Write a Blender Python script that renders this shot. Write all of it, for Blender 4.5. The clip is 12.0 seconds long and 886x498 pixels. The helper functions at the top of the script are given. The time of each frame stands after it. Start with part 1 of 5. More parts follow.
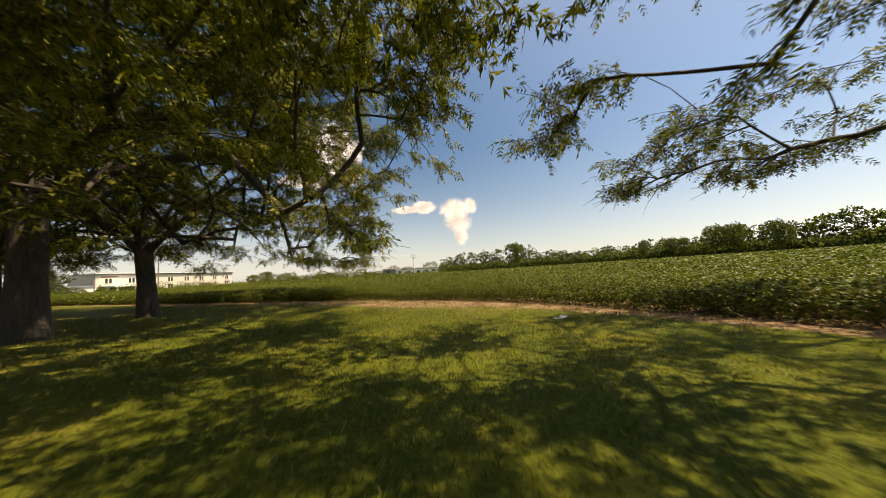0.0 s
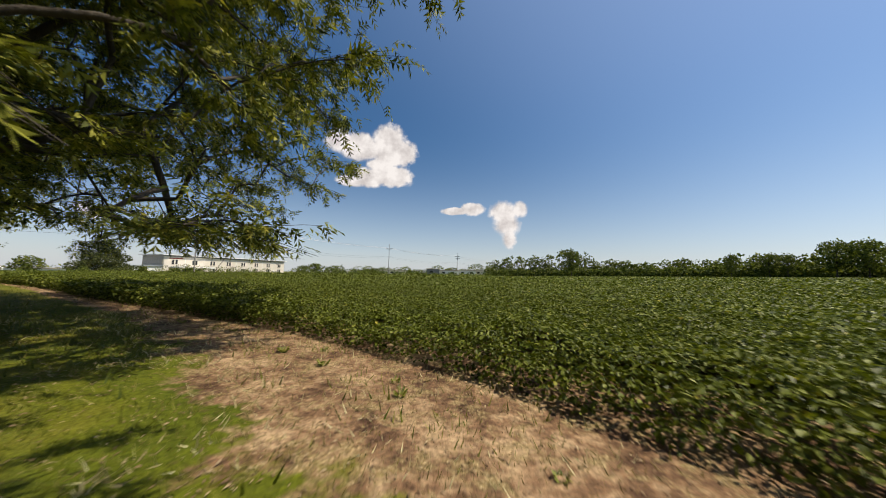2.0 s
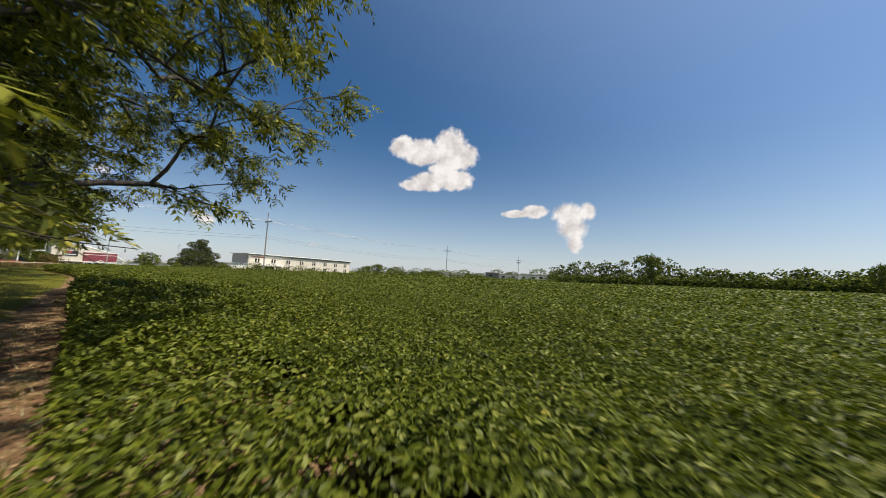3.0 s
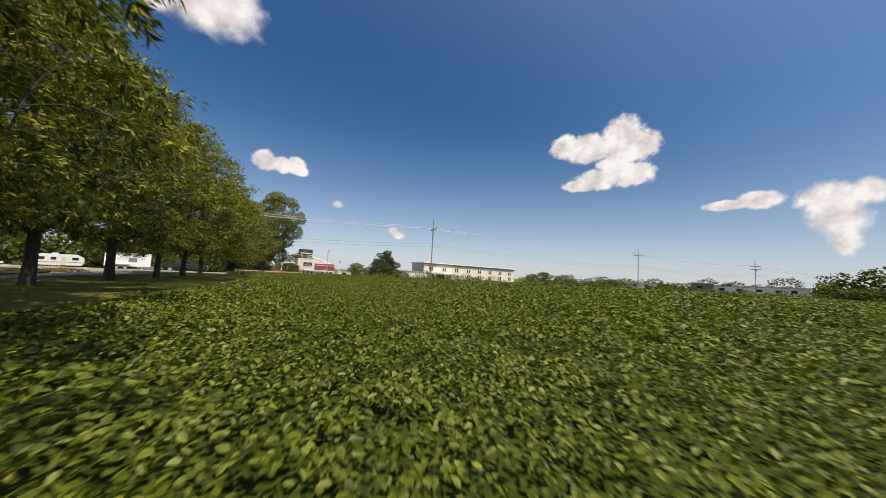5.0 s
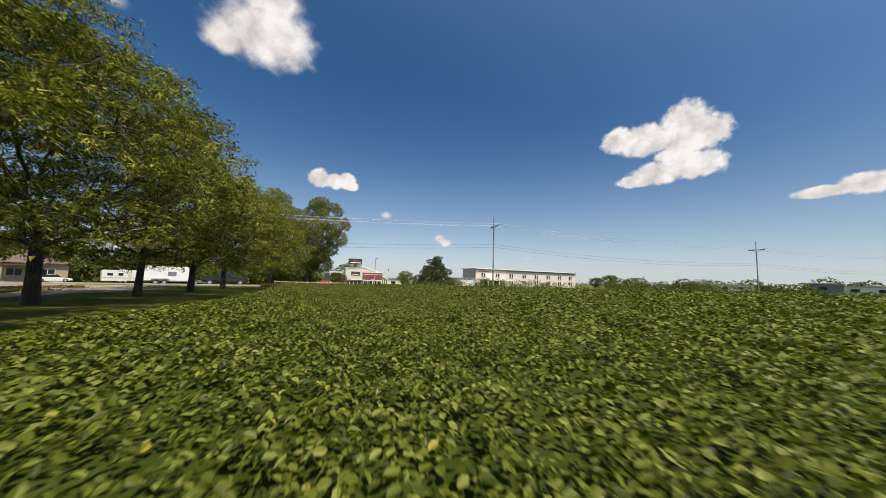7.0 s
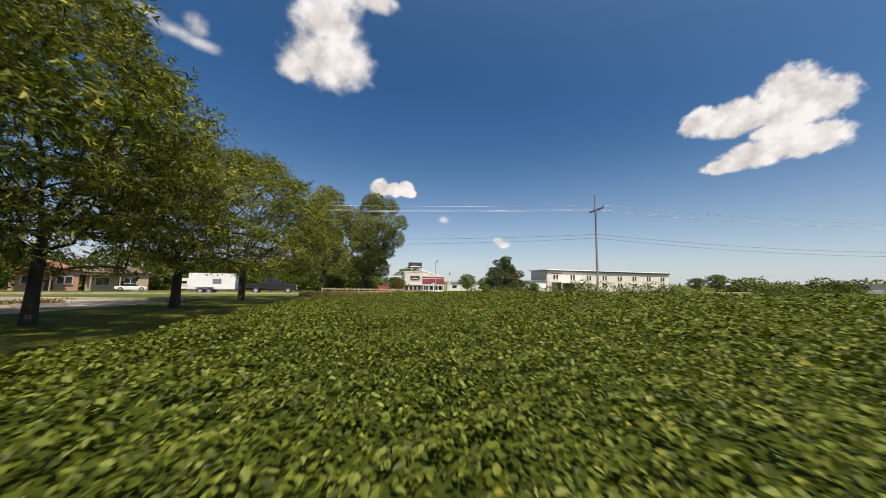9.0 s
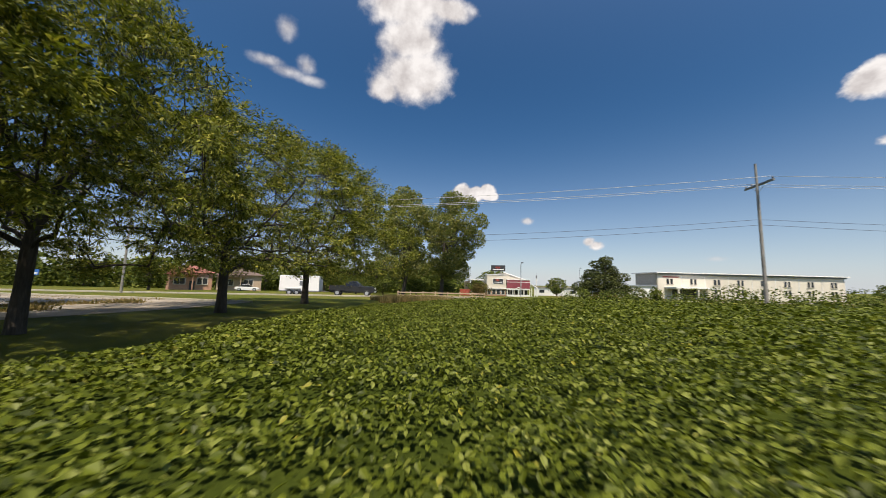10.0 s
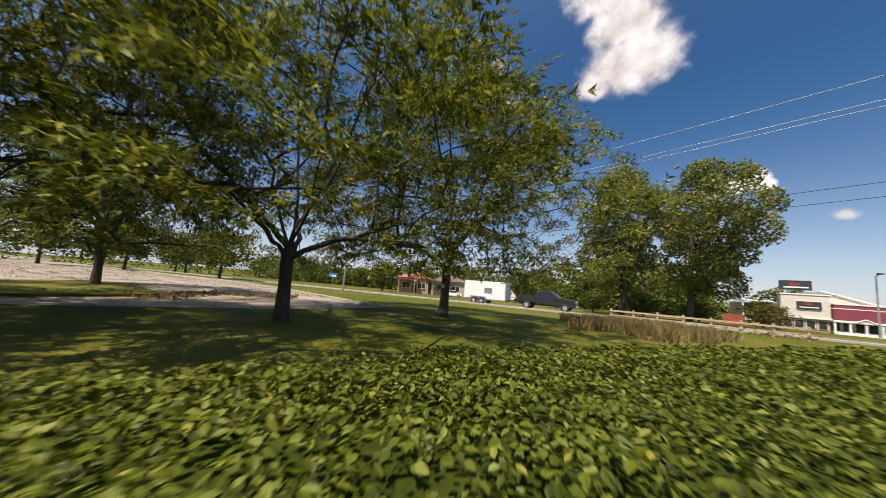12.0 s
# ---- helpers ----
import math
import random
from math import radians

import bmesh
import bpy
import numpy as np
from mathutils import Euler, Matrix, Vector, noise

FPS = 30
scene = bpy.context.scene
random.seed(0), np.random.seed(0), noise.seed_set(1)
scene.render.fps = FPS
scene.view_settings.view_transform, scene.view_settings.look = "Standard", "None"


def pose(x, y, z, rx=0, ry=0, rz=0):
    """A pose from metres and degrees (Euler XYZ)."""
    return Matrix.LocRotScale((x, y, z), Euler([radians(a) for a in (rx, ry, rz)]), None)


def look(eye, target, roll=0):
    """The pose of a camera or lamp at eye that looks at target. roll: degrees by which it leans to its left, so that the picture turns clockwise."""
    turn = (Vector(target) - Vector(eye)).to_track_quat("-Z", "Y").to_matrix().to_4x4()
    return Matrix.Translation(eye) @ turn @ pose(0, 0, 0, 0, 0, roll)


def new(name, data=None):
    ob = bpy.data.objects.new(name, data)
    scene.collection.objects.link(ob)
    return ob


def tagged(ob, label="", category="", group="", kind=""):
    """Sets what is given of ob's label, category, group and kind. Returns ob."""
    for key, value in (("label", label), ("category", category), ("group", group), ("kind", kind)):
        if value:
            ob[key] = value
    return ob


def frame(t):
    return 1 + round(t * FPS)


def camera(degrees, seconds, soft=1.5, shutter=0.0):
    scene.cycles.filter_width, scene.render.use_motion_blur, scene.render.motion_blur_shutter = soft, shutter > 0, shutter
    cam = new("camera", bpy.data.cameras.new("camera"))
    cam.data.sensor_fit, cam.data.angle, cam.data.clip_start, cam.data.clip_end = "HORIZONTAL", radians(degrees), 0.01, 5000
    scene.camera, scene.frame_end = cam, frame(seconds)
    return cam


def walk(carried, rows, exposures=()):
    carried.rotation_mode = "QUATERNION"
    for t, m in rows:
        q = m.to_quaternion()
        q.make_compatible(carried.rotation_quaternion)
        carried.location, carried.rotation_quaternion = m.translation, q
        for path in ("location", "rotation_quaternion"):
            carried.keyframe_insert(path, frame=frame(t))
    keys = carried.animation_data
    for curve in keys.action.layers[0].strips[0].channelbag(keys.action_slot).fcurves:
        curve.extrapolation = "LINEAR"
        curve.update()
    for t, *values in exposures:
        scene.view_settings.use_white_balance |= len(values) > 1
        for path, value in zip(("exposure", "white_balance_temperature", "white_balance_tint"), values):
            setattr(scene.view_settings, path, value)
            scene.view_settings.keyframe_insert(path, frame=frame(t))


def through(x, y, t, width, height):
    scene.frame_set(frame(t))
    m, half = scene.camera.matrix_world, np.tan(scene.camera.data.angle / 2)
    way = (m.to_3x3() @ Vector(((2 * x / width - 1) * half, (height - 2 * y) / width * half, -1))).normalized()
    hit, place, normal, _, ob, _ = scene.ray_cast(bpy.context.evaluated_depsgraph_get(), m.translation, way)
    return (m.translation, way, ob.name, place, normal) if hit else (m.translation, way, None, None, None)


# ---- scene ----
cam = camera(109.63, 12.0, soft=0.85, shutter=0.2)
# seconds, place in metres, then yaw, pitch and lean to the right in degrees
PATH = [
    (0, 0, -0, 1.052, 0, 4.035, 3.025),
    (0.5, -0.101, 2.082, 1.024, 0.63, 4.141, 2.272),
    (1, -0.116, 4.026, 1.019, 1.842, 4.23, 1.369),
    (1.5, 0.08, 5.881, 1.022, 4.296, 4.326, 0.275),
    (2, 0.127, 7.735, 1.061, 8.553, 4.53, -0.977),
    (2.5, 0.018, 9.67, 1.116, 13.66, 4.6, -2.182),
    (2.7, -0.15, 10.459, 1.144, 15.802, 4.765, -2.418),
    (4.3, -3.876, 16.623, 1.451, 39.292, 3.972, -3.363),
    (4.5, -4.584, 17.265, 1.457, 42.387, 4.253, -3.637),
    (5, -6.542, 18.922, 1.467, 48.761, 4.649, -3.187),
    (5.5, -8.565, 20.219, 1.45, 51.901, 4.994, -2.747),
    (6, -10.604, 21.236, 1.413, 54.044, 5.145, -2.495),
    (6.5, -12.727, 22.229, 1.44, 55.811, 5.373, -2.02),
    (7, -15.034, 23.153, 1.477, 57.35, 5.492, -1.766),
    (7.2, -15.939, 23.448, 1.486, 57.978, 5.325, -1.862),
    (8.8, -23.918, 26.221, 1.532, 65.92, 5.555, -1.649),
    (9, -24.936, 26.602, 1.56, 68.041, 5.85, -0.961),
    (9.5, -27.227, 27.442, 1.595, 74.772, 5.929, -0.989),
    (10, -29.575, 28.156, 1.56, 83.232, 6.164, -1.443),
    (10.5, -32.06, 28.779, 1.523, 92.72, 6.568, -1.905),
    (11, -34.46, 29.098, 1.468, 102.703, 6.636, -2.936),
    (11.5, -36.849, 28.936, 1.408, 111.91, 6.581, -3.781),
    (12, -39.266, 28.408, 1.354, 120.725, 6.428, -4.355),
]
walk(cam, [(t, pose(x, y, z, 90 + pitch, 0, yaw) @ pose(0, 0, 0, 0, 0, -lean)) for t, x, y, z, yaw, pitch, lean in PATH],
     exposures=[(t, e, k, g) for t, e, k, g in ((0.0, 0.86, 8500, 14), (0.5, 0.74, 7800, 13), (1.0, 0.66, 7350, 14), (1.5, 0.49, 6900, 13), (2.0, 0.48, 6650, 11), (2.5, 0.48, 6550, 10), (4.5, 0.5, 6550, 12), (6.5, 0.5, 6500, 10), (10.0, 0.53, 6550, 11), (12.0, 0.64, 6650, 15))])

# ---- sky and sun ----
SUN_AZ, SUN_EL = -94.0, 61.0   # yaw of the sun from +y, anticlockwise, and its height
to_sun = Vector((-math.sin(radians(SUN_AZ)) * math.cos(radians(SUN_EL)), math.cos(radians(SUN_AZ)) * math.cos(radians(SUN_EL)), math.sin(radians(SUN_EL))))
world = bpy.data.worlds.new("sky")
scene.world = world
world.use_nodes = True
wn = world.node_tree.nodes
sky = wn.new("ShaderNodeTexSky")
sky.sky_type, sky.sun_disc = "NISHITA", False
sky.sun_elevation, sky.sun_rotation = radians(SUN_EL), math.atan2(to_sun.x, to_sun.y)
sky.air_density, sky.dust_density, sky.ozone_density, sky.altitude = 1.0, 0.7, 2.5, 200
hsv = wn.new("ShaderNodeHueSaturation")
hsv.inputs["Saturation"].default_value = 1.28
hsv.inputs["Hue"].default_value = 0.499
world.node_tree.links.new(sky.outputs[0], hsv.inputs["Color"])
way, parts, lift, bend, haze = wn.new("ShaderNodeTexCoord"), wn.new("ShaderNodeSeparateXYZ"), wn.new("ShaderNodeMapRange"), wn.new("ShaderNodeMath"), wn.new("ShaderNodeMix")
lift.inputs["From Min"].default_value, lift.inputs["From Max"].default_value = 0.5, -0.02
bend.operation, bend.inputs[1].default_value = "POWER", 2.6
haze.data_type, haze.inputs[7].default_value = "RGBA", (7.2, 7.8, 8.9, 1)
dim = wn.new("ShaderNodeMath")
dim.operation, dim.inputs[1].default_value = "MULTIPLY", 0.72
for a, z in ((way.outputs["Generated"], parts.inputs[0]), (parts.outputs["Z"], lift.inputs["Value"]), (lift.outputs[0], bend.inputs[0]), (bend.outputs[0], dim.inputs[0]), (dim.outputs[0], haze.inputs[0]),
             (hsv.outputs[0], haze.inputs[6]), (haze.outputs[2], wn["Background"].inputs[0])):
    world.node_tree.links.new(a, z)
toward, halo, either = wn.new("ShaderNodeVectorMath"), wn.new("ShaderNodeMapRange"), wn.new("ShaderNodeMath")
toward.operation, toward.inputs[1].default_value = "DOT_PRODUCT", to_sun
halo.interpolation_type = "SMOOTHSTEP"
halo.inputs["From Min"].default_value, halo.inputs["From Max"].default_value, halo.inputs["To Max"].default_value = 0.05, 0.95, 0.55
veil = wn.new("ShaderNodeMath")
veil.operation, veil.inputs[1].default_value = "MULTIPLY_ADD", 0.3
either.operation, either.inputs[1].default_value = "MULTIPLY_ADD", 0.066
either.inputs[2].default_value = 0.066
for a, z in ((way.outputs["Generated"], toward.inputs[0]), (toward.outputs["Value"], halo.inputs["Value"]), (halo.outputs[0], either.inputs[0]), (either.outputs[0], wn["Background"].inputs[1]),
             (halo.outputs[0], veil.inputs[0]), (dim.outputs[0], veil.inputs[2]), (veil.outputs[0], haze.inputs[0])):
    world.node_tree.links.new(a, z)
sun = new("sun", bpy.data.lights.new("sun", "SUN"))
sun.data.energy, sun.data.angle, sun.data.color = 4.5, radians(0.55), (1.0, 0.9, 0.74)
sun.matrix_world = look((0, 0, 80), Vector((0, 0, 80)) - to_sun)


# ---- materials ----
class Mat:
    """A node material with short ways to add nodes."""

    def __init__(self, name):
        self.m = bpy.data.materials.new(name)
        self.m.use_nodes = True
        self.t = self.m.node_tree
        self.b = self.t.nodes["Principled BSDF"]
        self.out = self.t.nodes["Material Output"]

    def n(self, kind, **props):
        node = self.t.nodes.new("ShaderNode" + kind)
        if "data_type" in props:
            node.data_type = props["data_type"]
        if "blend_type" in props:
            node.blend_type = props["blend_type"]
        if "operation" in props:
            node.operation = props["operation"]
        if "feature" in props:
            node.feature = props["feature"]
        return node

    def link(self, a, b):
        self.t.links.new(a, b)

    def noise(self, scale, detail=4, coords=None, rough=0.55):
        node = self.n("TexNoise")
        node.inputs["Scale"].default_value, node.inputs["Detail"].default_value, node.inputs["Roughness"].default_value = scale, detail, rough
        self.link(coords or self.coords(), node.inputs["Vector"])
        return node.outputs["Fac"]

    def coords(self, which="Object"):
        return self.n("TexCoord").outputs[which]

    def ramp(self, fac, stops):
        node = self.n("ValToRGB")
        ramp = node.color_ramp
        while len(ramp.elements) < len(stops):
            ramp.elements.new(0.5)
        for element, (at, colour) in zip(ramp.elements, stops):
            element.position, element.color = at, (*colour, 1)
        self.link(fac, node.inputs[0])
        return node.outputs[0]

    def mix(self, fac, a, b, how="MIX"):
        node = self.n("Mix", data_type="RGBA", blend_type=how)
        for socket, value in ((node.inputs[0], fac), (node.inputs[6], a), (node.inputs[7], b)):
            if hasattr(value, "is_linked"):
                self.link(value, socket)
            else:
                socket.default_value = value if isinstance(value, (int, float)) else (*value, 1)
        return node.outputs[2]

    def bump(self, height, strength, distance):
        node = self.n("Bump")
        node.inputs["Strength"].default_value, node.inputs["Distance"].default_value = strength, distance
        self.link(height, node.inputs["Height"])
        self.link(node.outputs[0], self.b.inputs["Normal"])

    def base(self, socket, rough=0.8, metal=0.0, spec=None):
        if hasattr(socket, "is_linked"):
            self.link(socket, self.b.inputs["Base Color"])
        else:
            self.b.inputs["Base Color"].default_value = (*socket, 1)
        self.b.inputs["Roughness"].default_value, self.b.inputs["Metallic"].default_value = rough, metal
        if spec is not None:
            self.b.inputs["Specular IOR Level"].default_value = spec
        return self


def leaf_mat(name, stops, through=0.35, rough=0.5, spec=0.4, patch=0.25):
    """Leaves: one colour for each loose leaf, patches over the whole plant, and light that shines through."""
    m = Mat(name)
    island = m.n("NewGeometry").outputs["Random Per Island"]
    colour = m.ramp(island, stops)
    colour = m.mix(m.noise(patch, 3), colour, m.mix(1.0, colour, (0.72, 0.78, 0.7), "MULTIPLY"))
    m.base(colour, rough, spec=spec)
    thin = m.n("BsdfTranslucent")
    m.link(m.mix(1.0, colour, (1.25, 1.3, 0.6), "MULTIPLY"), thin.inputs[0])
    both = m.n("MixShader")
    both.inputs[0].default_value = through
    m.link(m.b.outputs[0], both.inputs[1])
    m.link(thin.outputs[0], both.inputs[2])
    m.link(both.outputs[0], m.out.inputs[0])
    return m.m


def grainy(name, a, b, scale=3.0, rough=0.8, metal=0.0, bump=0.2, spec=None):
    """Two colours mixed by noise at two scales, with a fine relief."""
    m = Mat(name)
    fac = m.mix(0.45, m.noise(scale, 5), m.noise(scale * 9, 4))
    m.base(m.ramp(fac, [(0.32, a), (0.68, b)]), rough, metal, spec)
    if bump:
        m.bump(m.noise(scale * 12, 4), bump, 0.01)
    return m.m


LOCUST = leaf_mat("locust_leaves", [(0.0, (0.04, 0.052, 0.01)), (0.45, (0.138, 0.155, 0.022)), (0.8, (0.28, 0.275, 0.04)), (1.0, (0.4, 0.355, 0.07))], 0.22, 0.6, 0.12)
POPLAR = leaf_mat("cottonwood_leaves", [(0.0, (0.083, 0.101, 0.018)), (0.5, (0.173, 0.184, 0.038)), (1.0, (0.300, 0.277, 0.068))], 0.38, 0.45, 0.4)
SOY = leaf_mat("soy_leaves", [(0.0, (0.033, 0.044, 0.004)), (0.35, (0.083, 0.101, 0.007)), (0.8, (0.144, 0.164, 0.016)), (0.985, (0.237, 0.249, 0.055)), (1.0, (0.316, 0.269, 0.032))], 0.22, 0.5, 0.2, 0.3)
WEED = leaf_mat("weed_leaves", [(0.0, (0.1, 0.12, 0.02)), (0.5, (0.19, 0.2, 0.035)), (1.0, (0.3, 0.29, 0.06))], 0.3)
BROWN_LEAF = leaf_mat("brown_leaves", [(0.0, (0.06, 0.045, 0.015)), (0.5, (0.15, 0.11, 0.035)), (1.0, (0.25, 0.19, 0.07))], 0.25, 0.7, 0.15)
RUSTY = leaf_mat("rusty_weeds", [(0.0, (0.06, 0.035, 0.015)), (0.5, (0.17, 0.085, 0.035)), (1.0, (0.26, 0.15, 0.06))], 0.25, 0.7, 0.15)
WOODS = leaf_mat("wood_leaves", [(0.0, (0.038, 0.055, 0.012)), (0.5, (0.105, 0.13, 0.024)), (1.0, (0.215, 0.225, 0.045))], 0.3, 0.65, 0.15, 0.06)
CONIFER = leaf_mat("conifer_leaves", [(0.0, (0.026, 0.036, 0.012)), (0.5, (0.07, 0.082, 0.024)), (1.0, (0.14, 0.145, 0.042))], 0.2, 0.65, 0.15, 0.3)
GRASS = leaf_mat("grass_blades", [(0.0, (0.05, 0.07, 0.006)), (0.5, (0.116, 0.128, 0.011)), (0.85, (0.212, 0.188, 0.032)), (1.0, (0.368, 0.312, 0.112))], 0.3, 0.5, 0.3, 0.5)
DRY = leaf_mat("dry_weeds", [(0.0, (0.119, 0.102, 0.034)), (0.5, (0.238, 0.170, 0.068)), (1.0, (0.340, 0.255, 0.119))], 0.25, 0.7, 0.2)
STRAW = leaf_mat("pale_straw", [(0.0, (0.2, 0.16, 0.07)), (0.5, (0.42, 0.35, 0.19)), (1.0, (0.6, 0.54, 0.34))], 0.15, 0.7, 0.2)
LITTER = leaf_mat("dead_leaves", [(0.0, (0.136, 0.085, 0.051)), (0.6, (0.255, 0.170, 0.102)), (1.0, (0.425, 0.323, 0.204))], 0.1, 0.8, 0.2)


def bark_mat():
    m = Mat("bark")
    warp = m.n("Mapping")
    warp.inputs["Scale"].default_value = (9, 9, 1.6)
    m.link(m.coords(), warp.inputs[0])
    ridges = m.noise(2.2, 6, warp.outputs[0], 0.65)
    m.base(m.ramp(m.mix(0.3, ridges, m.noise(1.1, 3)), [(0.3, (0.02, 0.016, 0.012)), (0.55, (0.062, 0.05, 0.038)), (0.78, (0.135, 0.11, 0.086))]), 0.9)
    m.bump(ridges, 0.8, 0.03)
    return m.m


def lawn_colour(m):
    """Lawn: fresh and yellowed patches at three sizes."""
    big, mid, fine = m.noise(0.05, 4), m.noise(0.7, 5), m.noise(26, 5)
    green = m.ramp(mid, [(0.3, (0.048, 0.068, 0.005)), (0.55, (0.094, 0.106, 0.008)), (0.75, (0.16, 0.142, 0.02))])
    green = m.mix(m.ramp(big, [(0.45, (0, 0, 0)), (0.7, (0.7, 0.7, 0.7))]), green, (0.200, 0.172, 0.040))
    return m.mix(0.55, green, m.ramp(fine, [(0.3, (0.25, 0.25, 0.25)), (0.7, (1.5, 1.5, 1.5))]), "MULTIPLY"), fine


def soil_colour(m):
    """Dry red-brown soil with clods, under patches of pale flattened thatch."""
    mid, fine = m.noise(1.6, 6, rough=0.65), m.noise(34, 5)
    dirt = m.ramp(m.mix(0.4, mid, m.noise(9, 5)), [(0.4, (0.075, 0.042, 0.025)), (0.5, (0.2, 0.12, 0.066)), (0.6, (0.38, 0.268, 0.155))])
    thatch = m.ramp(m.noise(48, 4), [(0.35, (0.12, 0.085, 0.033)), (0.52, (0.27, 0.205, 0.095)), (0.66, (0.45, 0.36, 0.2))])
    dirt = m.mix(m.ramp(m.mix(0.5, m.noise(2.6, 5, rough=0.6), m.noise(11, 4)), [(0.5, (0, 0, 0)), (0.59, (0.8, 0.8, 0.8))]), dirt, thatch)
    return m.mix(0.85, dirt, m.ramp(fine, [(0.3, (0.4, 0.4, 0.4)), (0.7, (1.3, 1.3, 1.3))]), "MULTIPLY"), fine


def ground_mat():
    m = Mat("lawn")
    colour, fine = lawn_colour(m)
    m.base(colour, 0.9, spec=0.15)
    m.bump(fine, 0.6, 0.04)
    return m.m


def soil_mat():
    m = Mat("field_soil")
    colour, fine = soil_colour(m)
    m.base(colour, 0.95, spec=0.1)
    m.bump(m.mix(0.5, fine, m.noise(7, 5)), 0.8, 0.05)
    return m.m


def margin_mat():
    """The worn margin: soil by the crop, patchy tufts, then lawn; the share of bare soil is stored with the mesh."""
    m = Mat("field_margin")
    green, fine = lawn_colour(m)
    dirt, grit = soil_colour(m)
    bare = m.n("Attribute")
    bare.attribute_name = "bare"
    patchy = m.mix(0.35, m.noise(1.1, 6, rough=0.65), m.noise(7, 5))
    add = m.n("Math", operation="MULTIPLY_ADD")
    add.inputs[1].default_value = 1.25
    m.link(bare.outputs["Fac"], add.inputs[0])
    m.link(m.ramp(patchy, [(0.33, (0, 0, 0)), (0.67, (0.8, 0.8, 0.8))]), add.inputs[2])
    half = m.n("Math", operation="MULTIPLY")
    half.inputs[1].default_value = 0.5
    m.link(add.outputs[0], half.inputs[0])
    where = m.ramp(half.outputs[0], [(0.46, (0, 0, 0)), (0.56, (1, 1, 1))])
    m.base(m.mix(where, green, dirt), 0.93, spec=0.1)
    m.bump(m.mix(0.5, fine, m.noise(7, 5)), 0.7, 0.05)
    return m.m


def lot_mat():
    """Old pale asphalt with wandering cracks."""
    m = Mat("old_asphalt")
    fine, stain = m.noise(45, 4), m.noise(0.35, 5, rough=0.65)
    pale = m.ramp(stain, [(0.3, (0.2, 0.165, 0.125)), (0.55, (0.31, 0.265, 0.21)), (0.75, (0.4, 0.345, 0.275))])
    cracks = m.n("TexVoronoi", feature="DISTANCE_TO_EDGE")
    cracks.inputs["Scale"].default_value = 0.28
    warp = m.mix(0.9, m.coords(), m.n("TexNoise").outputs["Color"], "ADD")
    m.link(warp, cracks.inputs["Vector"])
    line = m.ramp(cracks.outputs["Distance"], [(0.004, (0.4, 0.38, 0.26)), (0.014, (1, 1, 1))])
    m.base(m.mix(1.0, m.mix(0.3, pale, m.ramp(fine, [(0.3, (0.6, 0.6, 0.6)), (0.7, (1.3, 1.3, 1.3))]), "MULTIPLY"), line, "MULTIPLY"), 0.9, spec=0.2)
    m.bump(fine, 0.4, 0.01)
    return m.m


BARK, LAWN, SOIL, LOT, MARGIN = bark_mat(), ground_mat(), soil_mat(), lot_mat(), margin_mat()
ROAD = grainy("road_asphalt", (0.09, 0.088, 0.085), (0.15, 0.145, 0.14), 0.8, 0.85)
CONCRETE = grainy("concrete", (0.255, 0.230, 0.178), (0.391, 0.357, 0.289), 1.5, 0.9)
# dark green that stands for shade among the soybean leaves
SOY_SHADE = grainy("soy_shade", (0.02, 0.03, 0.004), (0.05, 0.064, 0.009), 3.0, 0.9, spec=0.05)
WHITE = grainy("white_paint", (0.666, 0.657, 0.630), (0.756, 0.747, 0.720), 0.5, 0.55, bump=0.05)
CREAM = grainy("cream_stucco", (0.561, 0.510, 0.425), (0.646, 0.595, 0.510), 0.4, 0.85, bump=0.1)
GREY = grainy("grey_panel", (0.12, 0.13, 0.14), (0.2, 0.2, 0.21), 0.5, 0.6)
DARK = grainy("dark_trim", (0.02, 0.02, 0.022), (0.05, 0.05, 0.052), 2.0, 0.5, bump=0.05)
MAROON = grainy("maroon_awning", (0.19, 0.035, 0.05), (0.25, 0.06, 0.075), 0.8, 0.6, bump=0.05)
RED = grainy("red_paint", (0.28, 0.05, 0.035), (0.38, 0.08, 0.055), 1.2, 0.6)
BRICK = grainy("salmon_brick", (0.357, 0.196, 0.128), (0.468, 0.281, 0.196), 1.4, 0.9)
TAN = grainy("tan_stucco", (0.383, 0.281, 0.187), (0.468, 0.357, 0.255), 0.7, 0.9)
POLE = grainy("weathered_pole", (0.16, 0.15, 0.13), (0.3, 0.28, 0.25), 2.0, 0.9)
STEEL = grainy("galvanised_steel", (0.4, 0.41, 0.42), (0.55, 0.56, 0.57), 3.0, 0.45, 0.7, 0.05)
CHARCOAL = grainy("charcoal_car_paint", (0.03, 0.032, 0.036), (0.045, 0.047, 0.052), 1.0, 0.25, 0.3, 0.0)
RUBBER = grainy("tyre_rubber", (0.015, 0.015, 0.015), (0.03, 0.03, 0.03), 6.0, 0.85)
BLUE = grainy("blue_sign", (0.03, 0.12, 0.42), (0.05, 0.17, 0.5), 1.0, 0.5, bump=0.0)
GREEN = grainy("green_sign", (0.01, 0.13, 0.07), (0.02, 0.18, 0.1), 1.0, 0.5, bump=0.0)
GLASS = grainy("window_glass", (0.015, 0.018, 0.022), (0.04, 0.045, 0.05), 0.6, 0.08, 0.0, 0.0, 0.8)
WIRE = grainy("wire", (0.5, 0.5, 0.51), (0.62, 0.62, 0.63), 2.0, 0.5, 0.5, 0.0)


